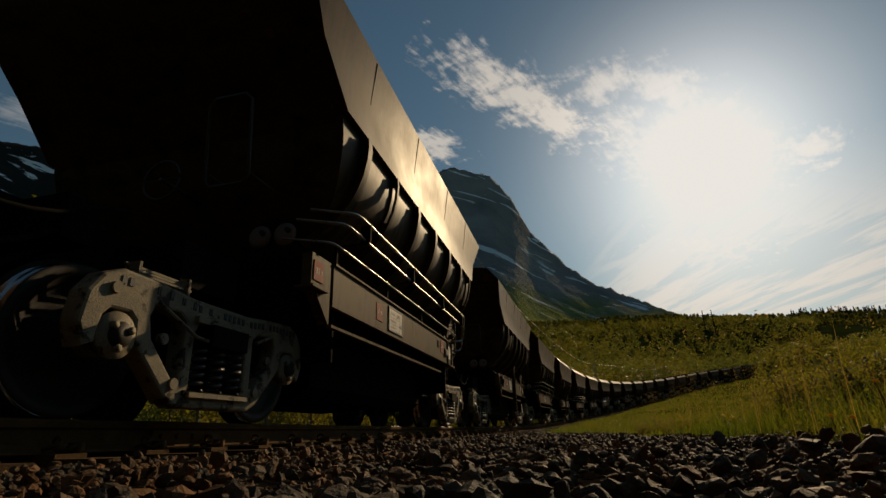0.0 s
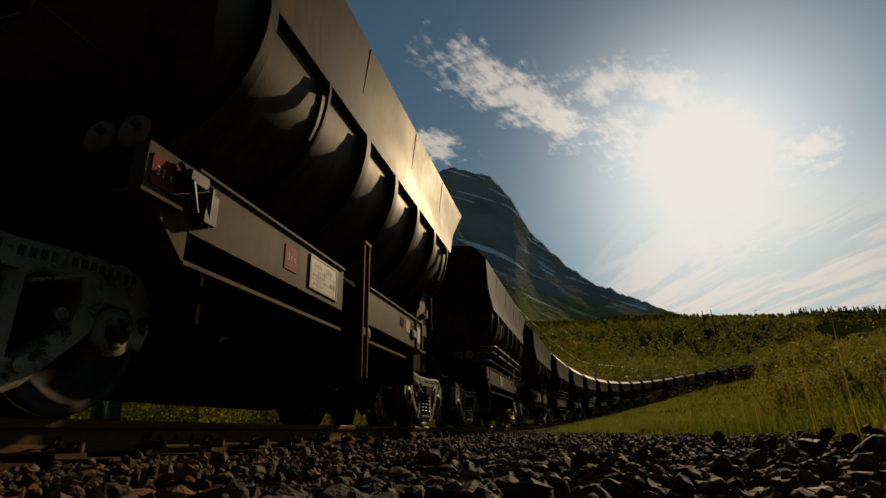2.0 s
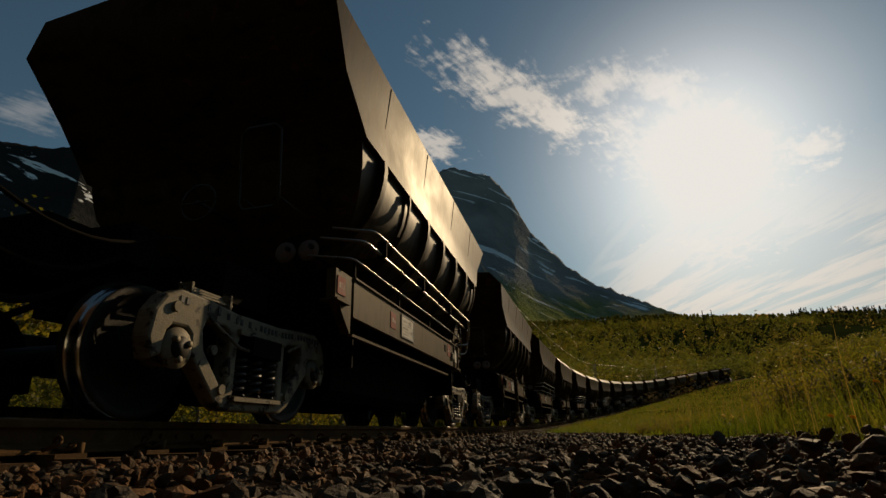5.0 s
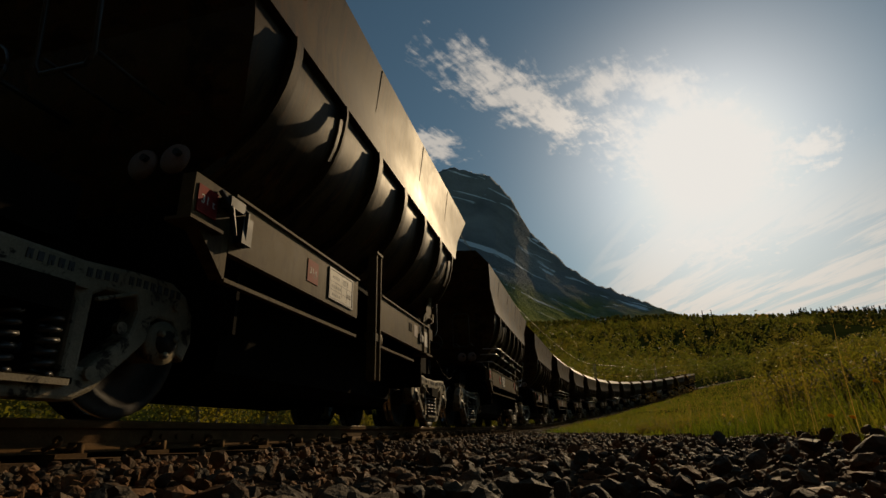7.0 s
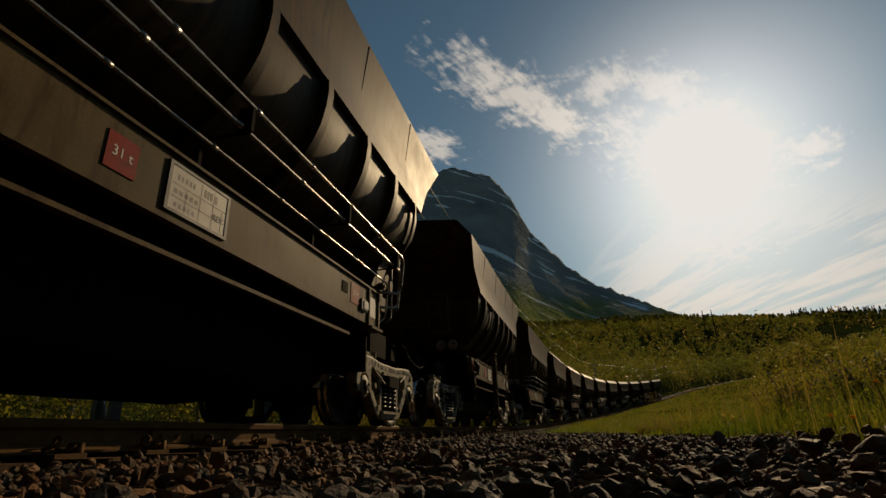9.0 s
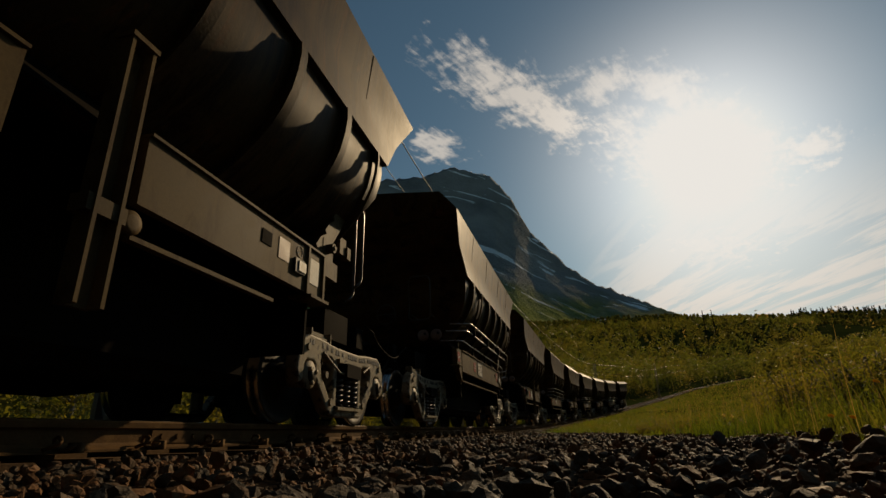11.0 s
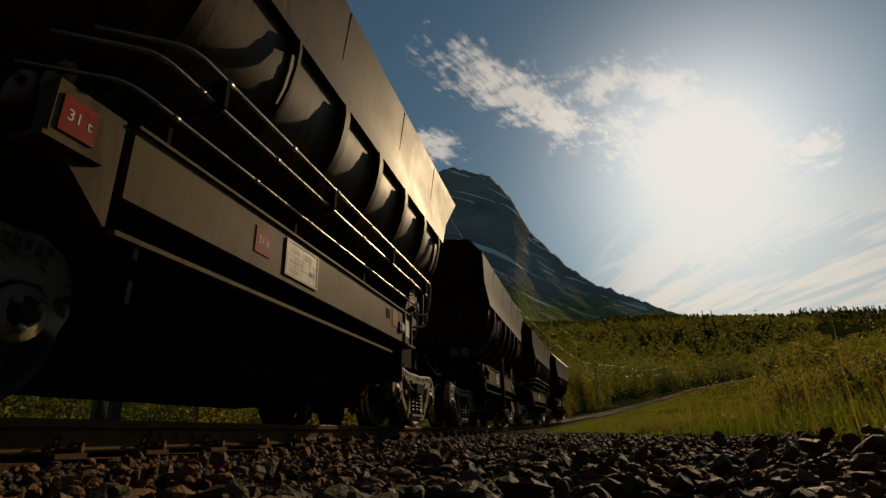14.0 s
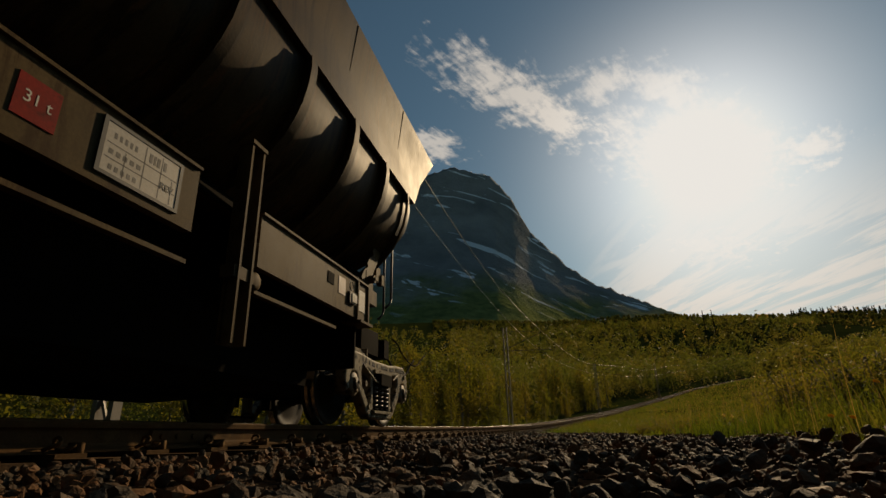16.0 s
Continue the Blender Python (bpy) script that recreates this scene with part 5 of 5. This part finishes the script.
def crowns(rng, x, y, z, h, per, size, wide):
    """Leafy crowns: rounded clumps of leaves that face outwards, so that each tree stands out."""
    k = len(x)
    idx = np.repeat(np.arange(k), per)
    m = len(idx)
    # every tree has seven clumps of its own
    cl = rng.integers(0, 7, m)
    t0 = np.array([0.25, 0.38, 0.50, 0.55, 0.68, 0.80, 0.92])[cl]
    spin = rng.uniform(0, math.tau, k)[idx] + cl * 2.4
    off = h[idx] * wide * 0.62 * np.sin(np.pi * np.clip(t0 * 0.9 + 0.08, 0, 1)) * np.where(cl == 6, 0.1, 1.0)
    n_ = rng.normal(size=(m, 3))
    n_ /= np.linalg.norm(n_, axis=1)[:, None]
    r = h[idx] * wide * rng.uniform(0.62, 0.9, k)[idx] * rng.uniform(0.75, 1.05, m) * np.where(cl == 6, 0.6, 1.0)
    c = np.stack([x[idx] + off * np.cos(spin), y[idx] + off * np.sin(spin), z[idx] + h[idx] * t0 * 0.93], -1) + n_ * r[:, None] * np.array([0.8, 0.8, 0.9])
    nrm = n_ + rng.normal(size=(m, 3)) * 0.45
    nrm /= np.linalg.norm(nrm, axis=1)[:, None]
    u = np.cross(nrm, rng.normal(size=(m, 3)))
    u /= np.linalg.norm(u, axis=1)[:, None]
    w = np.cross(nrm, u)
    sz = (size[idx] * rng.uniform(0.6, 1.3, m))[:, None]
    v = np.stack([c - u * sz, c - w * sz * 0.6, c + u * sz, c + w * sz * 0.65], 1).reshape(-1, 3)
    return v, np.arange(m * 4).reshape(-1, 4)


def crest_distance(az):
    """How far off the land stands highest over the eye, for many directions."""
    d = np.linspace(120, 1000, 90)
    ask = np.linspace(-0.3, 1.0, 66)
    found = []
    for a in ask:
        z = height(CAM.x + d * math.sin(a), d * math.cos(a))
        found.append(d[np.argmax((z - CAM.z) / d)])
    return np.interp(az, ask, found)


def slope_height(az, t, knots, r0, r1):
    """The lie of a mountain flank at a share t of the way to its crest."""
    top = r1 * np.tan(np.radians(np.interp(az, [q[0] for q in knots], [q[1] for q in knots])))
    return 90.0 + (top - 90.0) * (0.55 * t + 0.45 * t ** 3)


def build_far_woods():
    """Woods on the far slopes, as one mass of leafy crowns."""
    rng = np.random.default_rng(17)
    az = np.radians(np.concatenate([rng.uniform(-64, -10, 1000), rng.uniform(-12, 24, 4300), rng.uniform(15, 52, 2000)]))
    d = np.concatenate([36 * (16 ** (rng.random(1000) ** 0.8)), 34 * (20 ** (rng.random(4300) ** 0.8)), 55 * (7.5 ** rng.random(2000))])
    x, y = CAM.x + d * np.sin(az), d * np.cos(az)
    s, w = near_track(x, y)
    ok = (w < -14) | ((w > 12) & (np.degrees(az) > 19.0))
    x, y, d, w = x[ok], y[ok], d[ok], w[ok]
    z = height(x, y) - 0.3
    h = rng.uniform(5.0, 12.0, len(x)) * np.where(w > 0, np.interp(d, [50, 140], [0.45, 0.8]), 1.0)
    per = np.clip(15000 / d, 40, 260).astype(int)
    v, f_ = crowns(rng, x, y, z, h, per, np.clip(0.0019 * d, 0.11, 0.9), 0.25)
    tagged(place("far_woods", mesh_np("far_woods", v, f_, M_FAR)), "dense green birch woods covering the slopes", "woods", kind="stuff")
    # the last woods before each skyline
    az, far = np.radians(rng.uniform(-14, 50, 2600)), rng.uniform(0.72, 1.02, 2600)
    d = crest_distance(az) * far
    x, y = CAM.x + d * np.sin(az), d * np.cos(az)
    h = rng.uniform(3.0, 7.0, len(x))
    v, f_ = crowns(rng, x, y, height(x, y) - 0.5, h, np.full(len(x), 55), 0.0017 * d, 0.26)
    tagged(place("crest_woods", mesh_np("crest_woods", v, f_, M_FAR)), "birch woods along the skyline of the valley", "woods", kind="stuff")
    # the woods go on up the foot of the mountain
    k = 1500
    az, t = rng.uniform(-14, 17, k), rng.random(k) ** 1.3 * 0.26
    r = 900 + 1200 * t
    x, y = r * np.sin(np.radians(az)), r * np.cos(np.radians(az))
    z = slope_height(az, t, MAIN_CREST, 900, 2100) - 3.0
    v, f_ = crowns(rng, x, y, z, rng.uniform(10, 19, k), np.full(k, 34), np.full(k, 1.7), 0.3)
    tagged(place("slope_woods", mesh_np("slope_woods", v, f_, M_FAR)), "sparse birch woods on the foot of the mountain", "woods", kind="stuff")
    # dark spruces on the crest to the side of the sun
    az = np.radians(rng.uniform(22.0, 52, 300))
    d = crest_distance(az) * rng.uniform(0.93, 1.0, 300)
    x, y = CAM.x + d * np.sin(az), d * np.cos(az)
    z = height(x, y)
    h = rng.uniform(0.006, 0.014, 300) * d
    per = 90
    idx = np.repeat(np.arange(300), per)
    t = rng.random(len(idx)) ** 0.8
    r = 0.20 * h[idx] * (1.0 - t) * np.sqrt(rng.random(len(idx)))
    a = rng.uniform(0, math.tau, len(idx))
    c = np.stack([x[idx] + r * np.cos(a), y[idx] + r * np.sin(a), z[idx] + h[idx] * t], -1)
    v, f_ = leaves(rng, c, 0.1, 0.8, 0.6)
    tagged(place("spruce_row", mesh_np("spruce_row", v, f_, M_SPRUCE)), "dark pointed spruces along the crest", "woods", kind="stuff")


def blade_field(rng, s, w, tall, width, mat, name):
    """Bent blades of grass standing on the land."""
    q = track_np(s, w, 0.0)
    z = height(q[:, 0], q[:, 1]) - 0.03
    k = len(s)
    a = rng.uniform(0, math.tau, k)
    bend = rng.uniform(0.1, 1.0, k) ** 1.5 * tall * 1.1
    side = np.stack([np.cos(a + 1.57), np.sin(a + 1.57), np.zeros(k)], -1) * (width / 2)[:, None]
    ahead = np.stack([np.cos(a), np.sin(a), np.zeros(k)], -1)
    base = np.stack([q[:, 0], q[:, 1], z], -1)
    mid = base + ahead * (bend * 0.3)[:, None] + np.array([0, 0, 1]) * (tall * 0.6)[:, None]
    tip = base + ahead * bend[:, None] + np.array([0, 0, 1]) * tall[:, None]
    v = np.stack([base - side, base + side, mid + side * 0.75, mid - side * 0.75, tip + side * 0.1, tip - side * 0.1], 1).reshape(-1, 3)
    i = np.arange(k)[:, None] * 6
    f_ = np.concatenate([i + [0, 1, 2, 3], i + [3, 2, 4, 5]], 0)
    return mesh_np(name, v, f_, mat), tip


def build_grass():
    rng = np.random.default_rng(23)
    parts = [(20000, 2.6, 12, 5.0, 11.0, 0.25, 0.6, 0.007), (22000, 8, 34, 4.4, 18.0, 0.2, 0.5, 0.015), (9000, 14, 40, 1.75, 5.0, 0.12, 0.30, 0.014), (14000, 36, 170, 1.55, 4.0, 0.1, 0.24, 0.03), (20000, 30, 130, 1.8, 34.0, 0.25, 0.55, 0.04), (16000, 80, 210, 1.7, 26.0, 0.25, 0.5, 0.09), (11000, -6, 14, -10.0, -3.0, 0.25, 0.7, 0.014), (10000, 12, 60, -12.0, -2.8, 0.3, 0.8, 0.022)]
    for count, s0, s1, w0, w1, lo, hi, width in parts:
        s = s0 + (s1 - s0) * rng.random(count) ** 1.2
        w = w0 + (w1 - w0) * rng.random(count) ** (1.3 if w0 > 0 else 0.8)
        tall = rng.uniform(lo, hi, count) * (0.65 + 0.35 * np.sin(s * 1.3 + w * 2.1))
        if w0 > 0:
            tall *= np.clip((w - w0) / 1.5 + 0.35, 0.35, 1.0)
        me, _tip = blade_field(rng, s, w, tall, np.full(count, width), M_GRASS, "grass")
        tagged(place("grass", me), "tall backlit meadow grass beside the ballast", "grass", kind="stuff")
    # broad-leaved herbs among the grass
    for count, s0, s1, w0, w1, sz in ((9000, 3, 14, 5.2, 11, 0.022), (12000, 10, 40, 4.8, 22, 0.04), (9000, 18, 70, 2.4, 7.0, 0.04), (7000, -6, 30, -9.0, -3.2, 0.035)):
        s, w = rng.uniform(s0, s1, count), rng.uniform(w0, w1, count)
        q = track_np(s, w, 0.0)
        clump = 0.5 + 0.5 * np.sin(s * 2.3 + 1.1) * np.sin(w * 1.9)
        q[:, 2] = height(q[:, 0], q[:, 1]) + rng.uniform(0.02, 0.5, count) * (0.35 + 0.65 * clump) * (1.0 if w0 > 4.5 or w0 < 0 else 0.5)
        v, f_ = leaves(rng, q, 0.03, sz, 0.45)
        tagged(place("herbs", mesh_np("herbs", v, f_, M_LEAF)), "broad-leaved green herbs among the grass", "herbs", kind="stuff")
    # dry seed stalks standing over the grass
    s, w = rng.uniform(3, 16, 900), rng.uniform(5.0, 11, 900)
    me, tip = blade_field(rng, s, w, rng.uniform(0.5, 0.95, 900), np.full(900, 0.004), M_SEED, "seed_stalks")
    tagged(place("seed_stalks", me), "thin dry seed stalks standing in the grass", "grass", kind="stuff")
    v, f_ = leaves(rng, np.repeat(tip, 7, 0), 0.03, 0.013, 0.4)
    tagged(place("seed_heads", mesh_np("seed_heads", v, f_, M_SEED)), "loose dry seed heads above the grass", "grass", kind="stuff")


def build_shrubs():
    """Leafy willow brush on the inner bank."""
    rng = np.random.default_rng(41)
    meshes, far_places = [], []
    for i in range(3):
        bm = bmesh.new()
        cs = []
        for _ in range(12):
            a, l = rng.uniform(0, math.tau), rng.uniform(0.5, 1.0)
            tip = Vector((math.cos(a) * 0.5 * l, math.sin(a) * 0.5 * l, 1.1 * l))
            tube(bm, [(0, 0, -0.1), tip * 0.5, tip], 0.008, 4)
            cs += [tip * t for t in (0.15, 0.3, 0.45, 0.6, 0.75, 0.9, 1.0)] * 13
        v, f_ = leaves(rng, np.array([q[:] for q in cs]), 0.095, 0.034, 0.45)
        meshes.append((to_mesh("stem", bm, M_BARK, True), mesh_np("foliage", v, f_, M_LEAF)))
    for i in range(520):
        if i < 490:
            # low brush near the rails, a taller belt further up the bank
            low = i % 5 < 2
            d = 9.0 * ((4.0 if low else 7.0) ** rng.uniform(0.0, 1.0))
            a = radians(rng.uniform(7.0, 25.0) if low else rng.uniform(float(np.interp(d, [8, 20, 40, 64], [24, 18.5, 17.0, 18.0])), 42))
            s, w = (float(q[0]) for q in near_track([CAM.x + d * math.sin(a)], [d * math.cos(a)]))
            if w < (3.2 + 0.04 * d if low else 4.2):
                continue
        else:
            s, w = rng.uniform(-6, 40), -rng.uniform(4.6, 9)
        q = on_track(s, w)
        z = float(height([q.x], [q.y])[0])
        k = rng.uniform(0.55, 1.2) * (1.0 if w < 0 else float(np.interp(math.degrees(a), [14, 17, 21], [0.30, 0.45, 1.0])) * float(np.interp(d, [9, 36], [0.7, 1.3])) if low else float(np.interp(d, [8, 14, 25, 64], [0.75, 1.15, 1.7, 3.0])) * float(np.interp(math.degrees(a), [18, 24, 32], [0.6, 0.85, 1.15])))
        st, fo = meshes[i % 3]
        if w > 0 and d > 17.0:
            far_places.append((i % 3, pose(q.x, q.y, z, 0, 0, rng.uniform(0, 360)) @ Matrix.Diagonal((k, k, k, 1))))
            continue
        root = tagged(new("shrub"), "leafy green willow shrub in the grass", "shrub", "shrubs beside the track")
        root.matrix_basis = pose(q.x, q.y, z, 0, 0, rng.uniform(0, 360)) @ Matrix.Diagonal((k, k, k, 1))
        place("stem", st, root)
        place("foliage", fo, root)
    for part_, mat in ((0, M_BARK), (1, M_LEAF)):
        bm = bmesh.new()
        for kind, m in far_places:
            at = len(bm.verts)
            bm.from_mesh(meshes[kind][part_])
            bm.verts.ensure_lookup_table()
            for q in bm.verts[at:]:
                q.co = m @ q.co
        name = ("far_shrub_stems", "far_shrubs")[part_]
        tagged(place(name, to_mesh(name, bm, mat)), "dense willow brush on the bank" if part_ else "thin stems of the willow brush", "brush", kind="stuff")


def build_flowers():
    rng = np.random.default_rng(3)
    bm = bmesh.new()
    for k in range(14):
        a = k * math.tau / 14
        r = 0.016
        c = Vector((math.cos(a), math.sin(a), 0.25)) * r
        s_ = Vector((-math.sin(a), math.cos(a), 0)) * 0.006
        bm.faces.new([bm.verts.new(q) for q in (Vector((0, 0, 0.004)), c * 0.7 - s_, c, c * 0.7 + s_)])
    head = to_mesh("blossom", bm, M_YELLOW)
    bm = bmesh.new()
    tube(bm, [(0, 0, -0.45), (0.01, 0, -0.2), (0, 0, 0)], 0.003, 5)
    stem = to_mesh("stem", bm, M_GRASS)
    bm = bmesh.new()
    bmesh.ops.create_icosphere(bm, subdivisions=2, radius=0.013)
    for q in bm.verts:
        q.co *= rng.uniform(0.75, 1.15)
    fluff = to_mesh("seed_clock", bm, M_FLUFF)
    for x, y, z, me, label in ((4.76, 3.23, -0.08, head, "yellow"), (4.84, 3.19, -0.09, head, "yellow"), (4.96, 3.12, 0.08, head, "yellow"), (4.66, 4.84, -0.02, fluff, "white"), (4.85, 5.3, -0.02, fluff, "white")):
        ground = float(height([x], [y])[0])
        root = tagged(new("flower"), ("yellow dandelion blossom standing in the grass" if label == "yellow" else "white dandelion seed head standing in the grass"), "flower", "flowers in the grass")
        root.matrix_basis = pose(x, y, z, 40, 0, 0)
        place("stem", stem, root, pose(0, 0, 0, -40) @ Matrix.Diagonal((1, 1, max(0.3, (z - ground + 0.05) / 0.45), 1)))
        place(me.name, me, root)


def build_pylon():
    """A two-legged power pylon on the far hill."""
    x, y = CAM.x + 480 * math.sin(radians(15.0)), 480 * math.cos(radians(15.0))
    z = float(height([x], [y])[0])
    root = tagged(new("power_pylon"), "distant two-legged wooden power pylon on the hill", "pylon")
    root.matrix_basis = pose(x, y, z)
    for sx in (-3.5, 3.5):
        bm = bmesh.new()
        tube(bm, [(sx * 1.1, 0, -1), (sx, 0, 24)], 0.35, 6)
        place("leg", to_mesh("leg", bm, M_DARK), root)
    bm = bmesh.new()
    tube(bm, [(-6, 0, 20), (6, 0, 20)], 0.25, 6)
    place("crossarm", to_mesh("crossarm", bm, M_DARK), root)


build_birches()
build_far_woods()
build_shrubs()
build_grass()
build_flowers()
build_pylon()
build_ballast()


# ---- motion of the train ----
def motions():
    times = [i * 0.5 for i in range(33)]
    for i, wagon in enumerate(WAGONS):
        walk(wagon, [(t, track_pose(wagon_at(i, t))) for t in times])
    # the wheels roll without slipping; all leading and all trailing wheelsets share their turning
    first = {}
    for wagon in WAGONS:
        for ob in wagon.children_recursive:
            if ob.name.split(".")[0] != "wheelset":
                continue
            sy = ob["turns"]
            if sy not in first:
                first[sy] = ob
                rows = []
                for f_ in range(481):
                    t = f_ / 30 + (1e-6 if 0 < f_ < 480 else 0.0)
                    rows.append((t, pose(0, sy * Y_AXLE, R_WHEEL, math.degrees(-(travel(t) - travel(0.0)) / R_WHEEL))))
                walk(ob, rows)
            else:
                ob.rotation_mode = "QUATERNION"
                keys = ob.animation_data_create()
                keys.action = first[sy].animation_data.action
                keys.action_slot = first[sy].animation_data.action_slot


motions()
